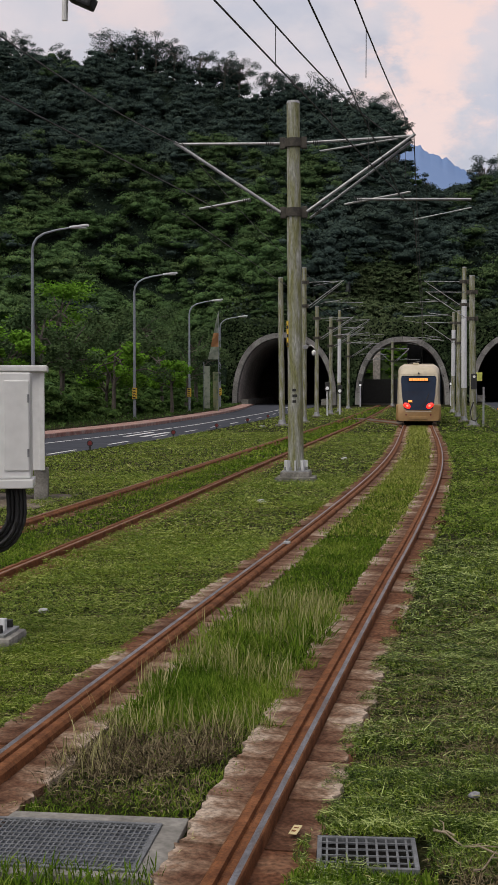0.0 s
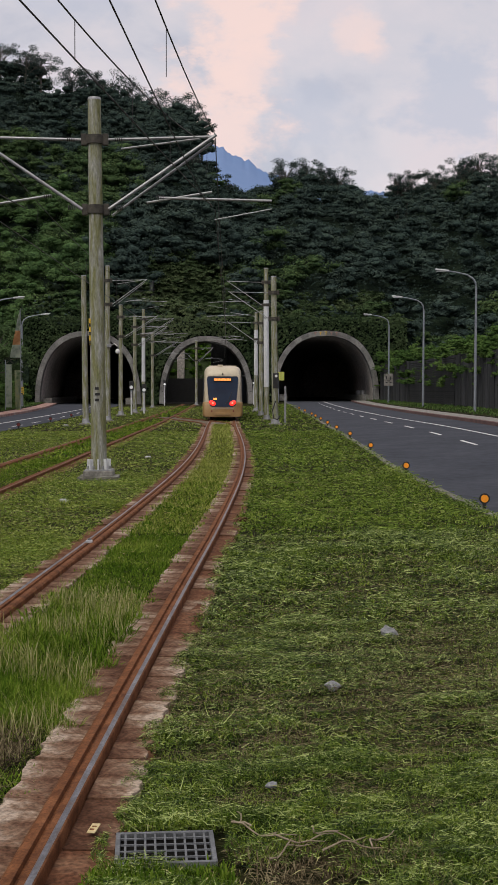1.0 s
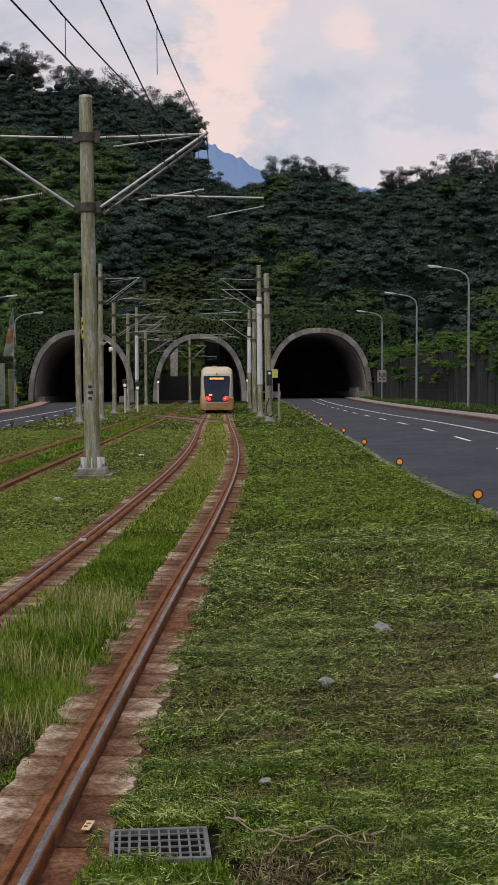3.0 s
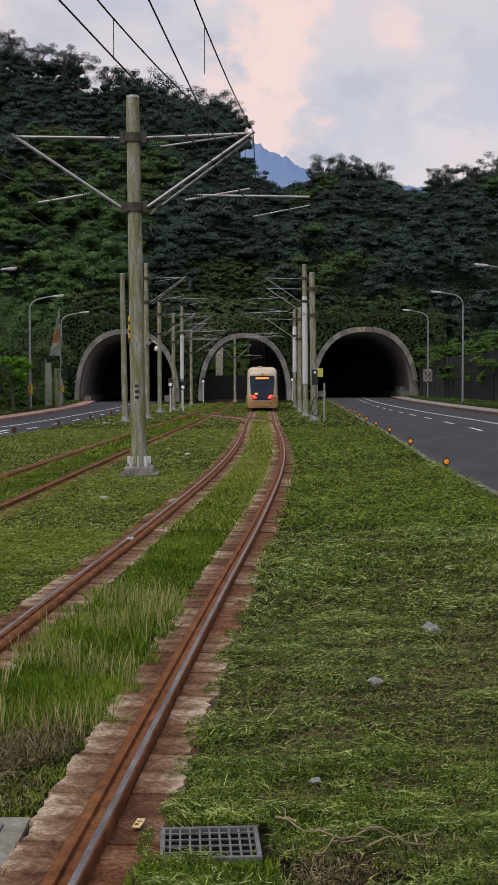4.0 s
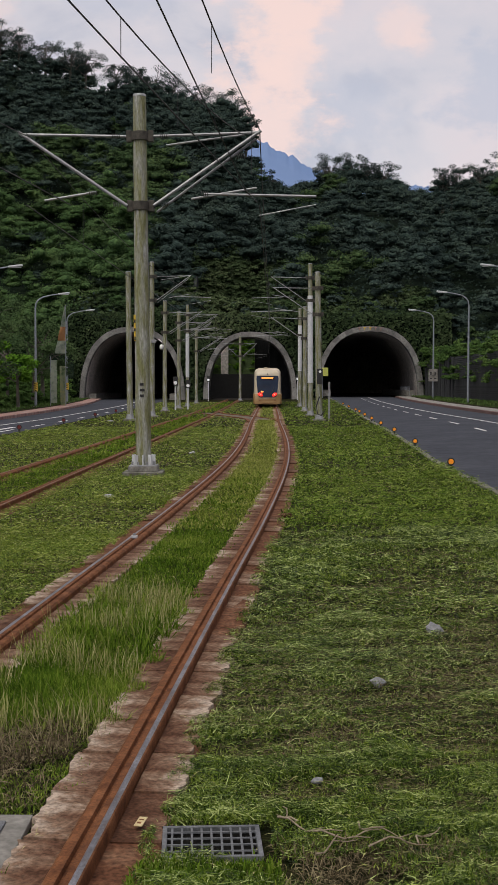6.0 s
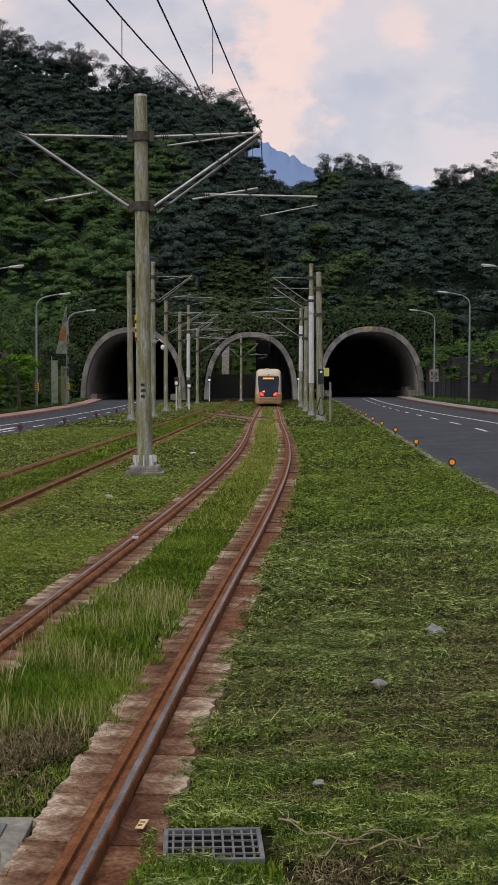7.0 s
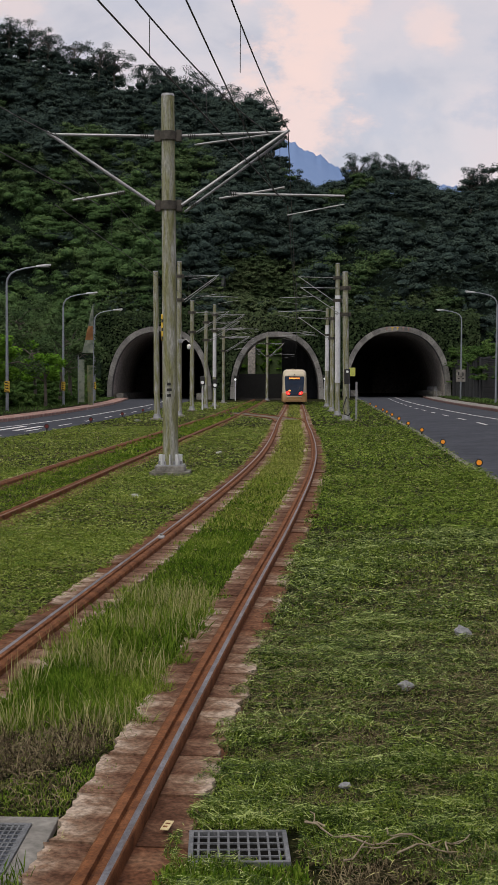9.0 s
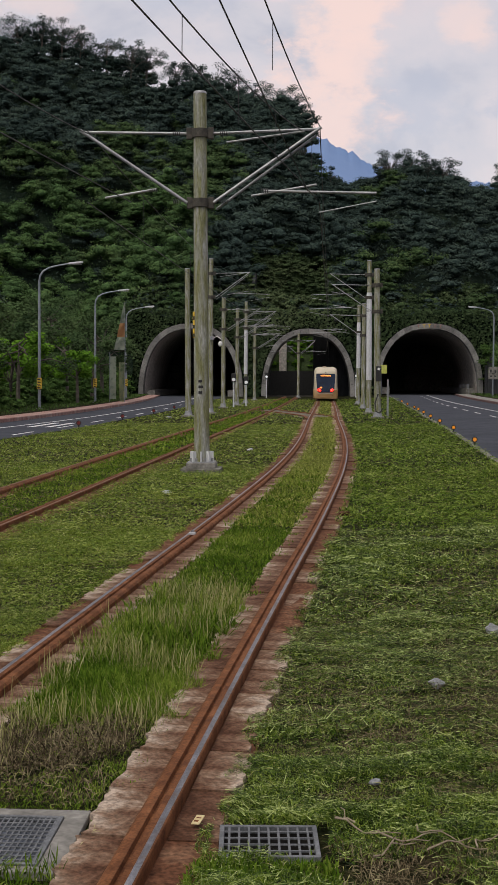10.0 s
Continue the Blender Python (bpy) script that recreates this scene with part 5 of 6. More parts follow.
def value_noise(x, y, seed):
    """Smooth random heights on a unit lattice, -1 to 1."""
    table = np.random.default_rng(seed).uniform(-1, 1, (256, 256))
    i, j = np.floor(x).astype(int), np.floor(y).astype(int)
    u, v = x - i, y - j
    u, v = u * u * (3 - 2 * u), v * v * (3 - 2 * v)
    a, b, c, d = table[i % 256, j % 256], table[(i + 1) % 256, j % 256], table[i % 256, (j + 1) % 256], table[(i + 1) % 256, (j + 1) % 256]
    return (a * (1 - u) + b * u) * (1 - v) + (c * (1 - u) + d * u) * v


def swath(x, y):
    """Low heaps left by the mower, drawn out across the tracks; 0 in the gaps, about 1 on the heaps."""
    xx, yy = x * 0.96 + y * 0.28, y * 0.96 - x * 0.28
    h = 0.75 * value_noise(xx * 1.7, yy * 4.6, 1) + 0.55 * value_noise(xx * 4.3, yy * 11.0, 2) + 0.35 * value_noise(xx * 11.0, yy * 21.0, 3) + 0.45 * value_noise(x * 0.45, y * 0.45, 4)
    return np.clip(0.45 + 0.62 * h, 0, 1.3)


def tris_mesh(name, V, material):
    """V: (n, 3, 3) loose triangles in one mesh."""
    n = len(V)
    me = bpy.data.meshes.new(name)
    me.vertices.add(3 * n)
    me.vertices.foreach_set("co", V.reshape(-1))
    me.loops.add(3 * n)
    me.loops.foreach_set("vertex_index", np.arange(3 * n, dtype=np.int32))
    me.polygons.add(n)
    me.polygons.foreach_set("loop_start", np.arange(0, 3 * n, 3, dtype=np.int32))
    me.update(calc_edges=True)
    me.materials.append(material)
    return me


def strands(x, y, length, width, rise, heading, lift, rng):
    """Straight slips of cut grass, each a slim triangle."""
    n = len(x)
    c, s = np.cos(rise), np.sin(rise)
    d = np.stack([np.cos(heading) * c, np.sin(heading) * c, s], 1) * length[:, None]
    side = np.stack([-np.sin(heading), np.cos(heading), rng.normal(0, 0.7, n)], 1)
    side *= (width / np.linalg.norm(side, axis=1) * 0.5)[:, None]
    mid = np.stack([x, y, ground_z(x, y) + lift], 1)
    base = mid - d * 0.5
    base[:, 2] = np.maximum(base[:, 2], mid[:, 2] - 0.02)
    return np.stack([base - side, base + side, mid + d * 0.5], 1)


def build_sward():
    """Mown grass on both sides of the nearer track: combed cut strands over short stubble."""
    rng = np.random.default_rng(77)
    loose, far_loose, stubble, brown, west_loose, west_stub = [], [], [], [], [], []
    for y0, y1, n, ln, wd in ((4.2, 6.5, 150000, 0.044, 0.0034), (6.5, 10, 170000, 0.052, 0.0048), (10, 16, 150000, 0.066, 0.0078), (16, 28, 115000, 0.080, 0.0135), (28, 55, 90000, 0.11, 0.024), (55, 130, 60000, 0.17, 0.052)):
        x, y = scatter(rng, n * 2, y0, y1)
        east = x > track_1(y) + 0.9
        west = x < track_1(y) - 0.9
        h = np.where(west, 0.36 + 0.64 * swath(x, y), swath(x, y))
        bald = 0.8 * np.exp(-((x - 0.42) / 0.42) ** 2 - ((y - 4.6) / 0.34) ** 2)
        near_far = S((y - 14) / 20)
        ok = clear_of(x, y) & (east | west) & ~((np.abs(x - track_2(y)) < 0.72) & (y > 8))
        ok &= rng.uniform(size=len(x)) + bald < np.clip(1.10 * h, 0.22 + 0.33 * near_far, 1)
        x, y, h, east = x[ok], y[ok], h[ok], east[ok]
        m = len(x)
        comb = 0.22 + 0.75 * value_noise(x * 1.3, y * 1.3, 5) + rng.normal(0, 0.75, m) + np.where(rng.uniform(size=m) < 0.5, math.pi, 0)
        # tufts that still stand between the heaps
        grow = rng.uniform(size=m) < 0.46 + 0.25 * value_noise(x * 0.8, y * 0.8, 6)
        L = ln * (0.35 + 1.2 * rng.uniform(0, 1, m) ** 2 + 2.4 * rng.uniform(0, 1, m) ** 14)
        W = wd * rng.uniform(0.6, 1.5, m)
        R = np.abs(rng.normal(0, 0.30, m))
        lift = (0.085 + 0.075 * S((y - 7) / 6)) * h * rng.uniform(0.1, 1.0, m) * np.where(east, 1.0, 0.6) - 0.022
        for side_on, a_loose, a_stub, k in ((east, loose if y1 < 20 else far_loose, stubble, 1.0), (~east, west_loose, west_stub, 0.62)):
            a = side_on & ~grow
            a_loose.append(strands(x[a], y[a], k * L[a], W[a], R[a], comb[a], lift[a], rng))
            a = side_on & grow
            a_stub.append(strands(x[a], y[a], ln * k * rng.uniform(0.35, 0.95, a.sum()), 1.15 * W[a], rng.uniform(0.35, 1.35, a.sum()), rng.uniform(0, 6.283, a.sum()), 0.55 * lift[a], rng))
        # withered patches
        x, y = scatter(rng, n // 3, y0, y1, -20, 15.5)
        p = value_noise(x * 0.55, y * 0.4, 8) + 0.5 * value_noise(x * 2.3, y * 1.9, 9)
        ok = clear_of(x, y) & (np.abs(x - track_1(y)) > 0.9) & ((p > 0.42 + rng.normal(0, 0.12, len(x))) | ((swath(x, y) < 0.24) & (rng.uniform(size=len(x)) < 0.8)))
        x, y = x[ok], y[ok]
        m = len(x)
        brown.append(strands(x, y, ln * rng.uniform(0.3, 1.2, m), 0.8 * wd * rng.uniform(0.6, 1.3, m), np.abs(rng.normal(0, 0.2, m)), rng.uniform(0, 6.283, m), 0.05 * swath(x, y) - 0.008, rng))
    for name, parts, m, label in (("grass_strands", loose, M["strand"], "long limp strands of cut grass lying in heaps"), ("grass_strands", far_loose, M["strand_far"], "mown grass with cut strands towards the tunnel"), ("mown_grass", stubble, M["mown"], "mown dark green grass between the heaps"), ("mown_grass", west_loose, M["strand_west"], "short cut grass between the tracks"),
                                  ("mown_grass", west_stub, M["blade"], "short mown grass between the tracks"), ("withered_grass", brown, M["dead"], "brown withered cuttings in patches")):
        tagged(new(name, tris_mesh(name, np.concatenate(parts), m)), label, "grass", kind="stuff")


def build_grass():
    rng = np.random.default_rng(21)
    tall, dry, faded = [], [], []
    zones = ((4.2, 8.5, 150000, 0.031, 0.0052), (8.5, 16, 130000, 0.044, 0.0085), (16, 34, 135000, 0.060, 0.016), (34, 70, 90000, 0.10, 0.038), (70, 130, 45000, 0.13, 0.07))
    for y0, y1, n, ln, wd in zones:
        x, y = scatter(rng, n, y0, y1)
        inside = np.abs(x - track_1(y)) < 0.66
        branch = (np.abs(x - track_2(y)) < 0.72) & (y > 8)
        ok = clear_of(x, y) & (inside | branch)
        x, y, inside, branch = x[ok], y[ok], inside[ok], branch[ok]
        lush = tuft_noise(x, y, 2.3, 0.4) + 0.7 * tuft_noise(x, y, 6.1, 1.9) + 0.9 * tuft_noise(x + 0.4 * y, y, 13.0, 0.2)
        m = len(x)
        L = ln * rng.uniform(0.5, 1.5, m) * (1 + 0.35 * np.clip(lush, -0.8, 1.2))
        W = wd * rng.uniform(0.6, 1.4, m)
        R = np.where(rng.uniform(size=m) < 0.72, rng.uniform(0.02, 0.42, m), rng.uniform(0.4, 1.2, m))
        a = branch
        tall.append(blades(x[a], y[a], L[a] * 1.2, W[a], 0.3 + 0.8 * R[a], rng))
        a = inside
        # low and thin near the drain, tall and strawy behind it, cropped further on
        up = 0.9 + 2.0 * S((y - 6.0) / 1.2) * (1 - S((y - 9.0) / 4)) + 0.3 * S((y - 12) / 4)
        a = a & (rng.uniform(size=m) < np.where(np.abs(y - 6.35 - 0.2 * np.sin(5 * x)) < 0.42, 0.3, np.where(y < 6.0, 0.75, 1.0)))
        far = a & (y > 24)
        faded.append(blades(x[far], y[far], 0.75 * L[far], W[far], 0.2 + 0.8 * R[far], rng))
        a = a & (y < 24 + rng.normal(0, 2.5, m))
        tall.append(blades(x[a], y[a], L[a] * up[a], W[a], 0.5 + 0.8 * R[a], rng))
        if y0 > 12:
            xx, yy = scatter(rng, n // 3, y0, y1, -6, 3)
            k = clear_of(xx, yy) & (np.abs(xx - track_1(yy)) < 0.62)
            xx, yy = xx[k], yy[k]
            faded.append(blades(xx, yy, ln * rng.uniform(0.5, 1.1, len(xx)), 0.6 * wd * rng.uniform(0.7, 1.3, len(xx)), rng.uniform(0.2, 1.2, len(xx)), rng, 0.0))
        # a second growth between the rails
        xx, yy = scatter(rng, n // 6, y0, y1, -14, 2)
        k = clear_of(xx, yy) & (np.abs(xx - track_1(yy)) < 0.64) & (yy > 6.8) & (yy < 17)
        xx, yy = xx[k], yy[k]
        tall.append(blades(xx, yy, ln * rng.uniform(1.4, 3.6, len(xx)) * np.where(yy < 10, 1.0, 0.5), 0.8 * wd * rng.uniform(0.7, 1.3, len(xx)), rng.uniform(0.7, 1.45, len(xx)), rng))
        # loose cuttings
        xx, yy = scatter(rng, n // 60, y0, y1)
        k = clear_of(xx, yy)
        xx, yy = xx[k], yy[k]
        dry.append(blades(xx, yy, ln * rng.uniform(0.8, 2.6, len(xx)), wd * rng.uniform(0.4, 0.9, len(xx)), rng.uniform(-0.05, 0.25, len(xx)), rng, 0.01))
    # rank tufts in front of the long grate
    xx, yy = rng.uniform(-2.6, -0.95, 2600), rng.uniform(4.25, 4.73, 2600)
    k = tuft_noise(xx, yy, 5.0, 0.3) > -0.5
    xx, yy = xx[k], yy[k]
    tall.append(blades(xx, yy, rng.uniform(0.04, 0.13, len(xx)), rng.uniform(0.004, 0.009, len(xx)), rng.uniform(0.4, 1.4, len(xx)), rng))
    # weeds that lean over the smaller grate
    xx, yy = rng.uniform(-0.46, 0.12, 2400), 4.90 - 0.42 * rng.uniform(0, 1, 2400) ** 0.7
    k = (tuft_noise(xx, yy, 9.0, 0.8) > -0.25) & (yy < 4.84 + 0.05 * np.sin(17 * xx))
    xx, yy = xx[k], yy[k]
    tall.append(blades(xx, yy, rng.uniform(0.025, 0.075, len(xx)), rng.uniform(0.004, 0.010, len(xx)), rng.uniform(0.3, 1.4, len(xx)), rng, -0.02))
    # straw stalks among the taller grass
    xx, yy = scatter(rng, 10000, 5.9, 11, -16, 2)
    k = clear_of(xx, yy) & (np.abs(xx - track_1(yy)) < 0.6) & (tuft_noise(xx, yy, 3.1, 0.7) > -0.1)
    xx, yy = xx[k], yy[k]
    dry.append(blades(xx, yy, rng.uniform(0.10, 0.30, len(xx)), rng.uniform(0.0025, 0.005, len(xx)), rng.uniform(0.8, 1.45, len(xx)), rng))
    # withered weeds by the grate, a worn earthy spot beside the smaller one
    dead = []
    for n, (xa, xb, ya, yb), ln in ((2600, (-2.3, -0.95, 5.45, 6.5), 0.07), (5200, (-2.2, -0.9, 5.95, 6.85), 0.085), (6500, (-0.1, 0.95, 4.2, 5.05), 0.05), (2200, (0.8, 1.9, 7.2, 9.6), 0.06), (1500, (0.1, 0.6, 6.0, 7.2), 0.05)):
        xx, yy = rng.uniform(xa, xb, n), rng.uniform(ya, yb, n)
        k = clear_of(xx, yy) & (tuft_noise(xx, yy, 5.0, 0.9) > -0.45)
        xx, yy = xx[k], yy[k]
        dead.append(blades(xx, yy, ln * rng.uniform(0.6, 1.7, len(xx)), rng.uniform(0.003, 0.006, len(xx)), 1.2 * rng.uniform(0, 1, len(xx)) ** 2.5, rng, -0.015))
    tagged(new("withered_weeds", quads_mesh("withered_weeds", np.concatenate(dead), M["dead"])), "brown withered weeds and straw", "weeds", kind="stuff")
    for name, parts, m, label in (("tall_grass", faded, M["faded"], "short yellowing grass between the rails"), ("tall_grass", tall, M["tall"], "taller bright green grass between the rails"), ("grass_cuttings", dry, M["dry"], "loose dry grass cuttings")):
        tagged(new(name, quads_mesh(name, np.concatenate(parts), m)), label, "grass", kind="stuff")
    # verges beyond the roads
    v = []
    for c, a, b in ((road_r_out, 1.8, 6.5), (road_l_out, -5.5, -1.4)):
        yy = rng.uniform(30, 148, 7000)
        xx = c(yy) + rng.uniform(a, b, len(yy))
        v.append(blades(xx, yy, rng.uniform(0.08, 0.26, len(yy)), rng.uniform(0.03, 0.07, len(yy)), rng.uniform(0.4, 1.3, len(yy)), rng, 0.18))
    tagged(new("verge_grass", quads_mesh("verge_grass", np.concatenate(v), M["leaf_slope"])), "rough grass on the road verges", "grass", kind="stuff")


M["dead"] = mat("withered_stalk", [(0.045, 0.034, 0.018), (0.10, 0.076, 0.043), (0.21, 0.175, 0.105)], 3.0, 0.85, island=0.6, spec=0.1)
M["faded"] = mat("yellowing_grass", [(0.17, 0.21, 0.032), (0.25, 0.295, 0.055), (0.36, 0.37, 0.11)], 0.8, 0.75, island=0.4, see_through=0.25, spec=0.12)
M["strand"] = mat("cut_grass_strand", [(0.011, 0.025, 0.003), (0.052, 0.093, 0.012), (0.138, 0.200, 0.034), (0.42, 0.50, 0.18)], 6.0, 0.5, island=0.5, see_through=0.12, spec=0.2, stretch=(0.35, 1, 1))
M["strand_far"] = mat("cut_grass_strand_far", [(0.052, 0.096, 0.012), (0.105, 0.172, 0.021), (0.165, 0.240, 0.036), (0.29, 0.36, 0.09)], 3.0, 0.6, island=0.4, see_through=0.2, spec=0.06, stretch=(0.35, 1, 1))
M["strand_west"] = mat("cut_grass_strand_west", [(0.060, 0.108, 0.012), (0.140, 0.215, 0.028), (0.225, 0.305, 0.050), (0.40, 0.45, 0.14)], 5.0, 0.55, island=0.42, see_through=0.2, spec=0.12, stretch=(0.35, 1, 1))
M["mown"] = mat("mown_grass_blade", [(0.018, 0.042, 0.004), (0.086, 0.148, 0.015), (0.24, 0.31, 0.048)], 5.0, 0.65, island=0.5, see_through=0.15, spec=0.06, stretch=(0.45, 1, 1))
build_sward()
build_grass()


# ---------------------------------------------------------------- woods
def crown_parts(rng, n, rx, rz, blobs, leaf):
    """A crown in tiers: flat lumps, each with a closed core and small leaf clumps over it."""
    c = rng.normal(size=(blobs, 3))
    c /= np.linalg.norm(c, axis=1)[:, None]
    c *= rng.uniform(0.30, 1.0, (blobs, 1)) * np.array([rx, rx, rz]) * 0.78
    c[:, 2] = np.abs(c[:, 2]) * 1.05 + 0.05 * rz
    r = rng.uniform(0.24, 0.42, blobs) * rx
    k = rng.integers(0, blobs, n)
    d = rng.normal(size=(n, 3))
    d[:, 2] = np.abs(d[:, 2]) * 0.9 - 0.2
    d /= np.linalg.norm(d, axis=1)[:, None]
    p = c[k] + d * r[k, None] * rng.uniform(0.62, 1.15, (n, 1)) * np.array([1, 1, 0.62])
    nrm = d * 0.8 + rng.normal(size=(n, 3)) * 0.3 + np.array([0, 0, 0.5])
    s = leaf * rng.uniform(0.5, 1.2, n)
    # the cores, rough little icosahedra
    core = []
    for b in range(blobs):
        core.append(c[b] + ICO_V * (1 + rng.uniform(-0.16, 0.16, (12, 1))) * r[b] * 0.60 * np.array([1, 1, 0.55]))
    return p, nrm, s, np.array(core)


def icosahedron():
    bm = bmesh.new()
    bmesh.ops.create_icosphere(bm, subdivisions=1, radius=1.0)
    v = np.array([p.co[:] for p in bm.verts])
    f = np.array([[q.index for q in p.verts] for p in bm.faces])
    bm.free()
    return v, f


ICO_V, ICO_F = icosahedron()


def cores_mesh(name, C, material):
    """C: (n, 12, 3), closed lumps inside the crowns."""
    n = len(C)
    F = (ICO_F[None] + 12 * np.arange(n)[:, None, None]).reshape(-1).astype(np.int32)
    me = bpy.data.meshes.new(name)
    me.vertices.add(12 * n)
    me.vertices.foreach_set("co", C.reshape(-1))
    me.loops.add(len(F))
    me.loops.foreach_set("vertex_index", F)
    me.polygons.add(len(F) // 3)
    me.polygons.foreach_set("loop_start", np.arange(0, len(F), 3, dtype=np.int32))
    me.update(calc_edges=True)
    me.polygons.foreach_set("use_smooth", [True] * len(me.polygons))
    me.materials.append(material)
    return me


def leaf_tris(p, nrm, size, rng, aspect=0.62):
    """Small pointed leaf clumps, one triangle each."""
    n = len(p)
    nrm = nrm / np.linalg.norm(nrm, axis=1)[:, None]
    a = np.cross(nrm, rng.normal(size=(n, 3)))
    a /= np.linalg.norm(a, axis=1)[:, None]
    b = np.cross(nrm, a)
    a, b = a * size[:, None] * 0.55, b * size[:, None] * 0.62 * aspect
    return np.stack([p + a, p - a * 0.5 + b, p - a * 0.5 - b], 1)


def forest(name, spots, tone, label, seed, per=240, leaf=0.55, kinds=8, shape=0.85, lumps=(4, 7)):
    rng = np.random.default_rng(seed)
    temp = [crown_parts(rng, per, 1.0, shape, int(rng.integers(*lumps)), 1.0) for i in range(kinds)]
    P, Nn, Z, C = [], [], [], []
    for x, y, z, r in spots:
        p, nn, s, core = temp[int(rng.integers(kinds))]
        a = rng.uniform(0, 6.283)
        R = np.array([[math.cos(a), -math.sin(a), 0], [math.sin(a), math.cos(a), 0], [0, 0, 1]])
        grow, at = r * np.array([1, 1, rng.uniform(0.8, 1.25)]), np.array([x, y, z])
        P.append(p @ R.T * grow + at)
        Nn.append(nn @ R.T)
        Z.append(s * leaf * (0.7 + 0.1 * r))
        C.append(core @ R.T * grow + at)
    P, Nn, Z = np.concatenate(P), np.concatenate(Nn), np.concatenate(Z)
    ob = tagged(new(name, tris_mesh(name, leaf_tris(P, Nn, Z, rng), M["leaf_" + tone])), label, "woods", kind="stuff")
    # stand-in lumps fill the crowns, inner shade painted into their darker colour
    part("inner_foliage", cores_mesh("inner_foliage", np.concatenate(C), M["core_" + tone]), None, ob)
    return ob


def in_view(x, y, lo=-20.5, hi=16.0):
    a = np.degrees(np.arctan2(x, y))
    return (a > lo) & (a < hi)


def build_woods():
    rng = np.random.default_rng(7)
    step = 4.4
    gx, gy = np.meshgrid(np.arange(-125, 95, step), np.arange(40, 330, step))
    x = (gx + rng.uniform(-2.2, 2.2, gx.shape)).ravel()
    y = (gy + rng.uniform(-2.2, 2.2, gy.shape)).ravel()
    # a closer stand where the spur rises steeply
    gx, gy = np.meshgrid(np.arange(-100, 6, 4.2), np.arange(152, 275, 4.2))
    x = np.concatenate([x, (gx + rng.uniform(-2.1, 2.1, gx.shape)).ravel()])
    y = np.concatenate([y, (gy + rng.uniform(-2.1, 2.1, gy.shape)).ravel()])
    d = np.hypot(np.maximum(np.maximum(0, -22.0 - x), np.maximum(0, x - 23.0)), np.maximum(0, y - 152.5))
    e = np.degrees(np.arctan2(hill_z(x, y) - hill_z(x, y + 8.0), 8.0))
    cut = (x > -8.0) & (x < 2.8) & (y > 157.0) & (y < 174)
    ok = in_view(x, y) & (d > 0.5) & (e < 5) & ~cut
    x, y, d = x[ok], y[ok], d[ok]
    z = hill_z(x, y)
    r = rng.uniform(2.0, 4.9, len(x)) * np.where(d < 9, 0.55, 1.0)
    tone = noise_at(x, y, 0.045) + rng.normal(0, 0.16, len(x)) - 0.30 * S(d / 30) + 0.50 * S((-x - 20) / 14) * (1 - S((d - 30) / 50)) * S((172 - y) / 30) + 0.45 * S((x - 19) / 5) * S((152 - y) / 8)
    mid = tone > np.where((y > 158) & (x > -25), 0.30, 0.17)
    rise = np.degrees(np.arctan2(z, np.hypot(x, y))) + 2.2 * noise_at(x, y, 0.05)
    lush = (x < -16) & (rise < 8.0) & (rng.uniform(size=len(x)) < 0.88)
    mid |= (x < -12) & (rise < 10.2) & (rng.uniform(size=len(x)) < 0.7)
    tall = rng.uniform(0.2, 3.4, len(x)) * np.where(d < 8, 0.2, 1)
    spots = np.stack([x, y, z + tall, r], 1)
    # low growth that hides the ground between the trees
    n = 60000
    ux, uy = rng.uniform(-120, 85, n), rng.uniform(40, 300, n)
    ud = np.hypot(np.maximum(np.maximum(0, -21.6 - ux), np.maximum(0, ux - 21.9)), np.maximum(0, uy - 152.2))
    k = in_view(ux, uy) & (ud > 0) & ~((ux > -8.2) & (ux < 2.9) & (uy > 157) & (uy < 174))
    ux, uy = ux[k], uy[k]
    up = np.stack([ux, uy, hill_z(ux, uy) + rng.uniform(0.0, 1.3, len(ux))], 1)
    un = rng.normal(size=(len(ux), 3)) * 0.5 + np.array([0, -0.5, 0.7])
    tagged(new("undergrowth", tris_mesh("undergrowth", leaf_tris(up, un, rng.uniform(0.3, 0.6, len(ux)), rng), M["leaf_dark"])), "dark undergrowth between the trees", "undergrowth", kind="stuff")
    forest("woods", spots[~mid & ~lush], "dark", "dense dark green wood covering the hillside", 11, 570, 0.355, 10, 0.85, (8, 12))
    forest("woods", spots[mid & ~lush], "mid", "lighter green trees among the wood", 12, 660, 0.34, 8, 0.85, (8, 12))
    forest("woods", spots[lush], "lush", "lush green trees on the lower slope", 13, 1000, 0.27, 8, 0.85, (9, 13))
    n = 22000
    ux, uy = rng.uniform(-75, -21.5, n), rng.uniform(55, 165, n)
    k = in_view(ux, uy)
    ux, uy = ux[k], uy[k]
    up = np.stack([ux, uy, hill_z(ux, uy) + rng.uniform(0.0, 1.8, len(ux))], 1)
    un = rng.normal(size=(len(ux), 3)) * 0.4 + np.array([0.3, -0.5, 0.7])
    tagged(new("undergrowth", tris_mesh("undergrowth", leaf_tris(up, un, rng.uniform(0.2, 0.5, len(ux)), rng), M["leaf_lush"])), "green undergrowth on the lower slope", "undergrowth", kind="stuff")


def noise_at(x, y, f):
    return np.array([noise.noise(Vector((a * f, b * f, 3.1))) for a, b in zip(x, y)])


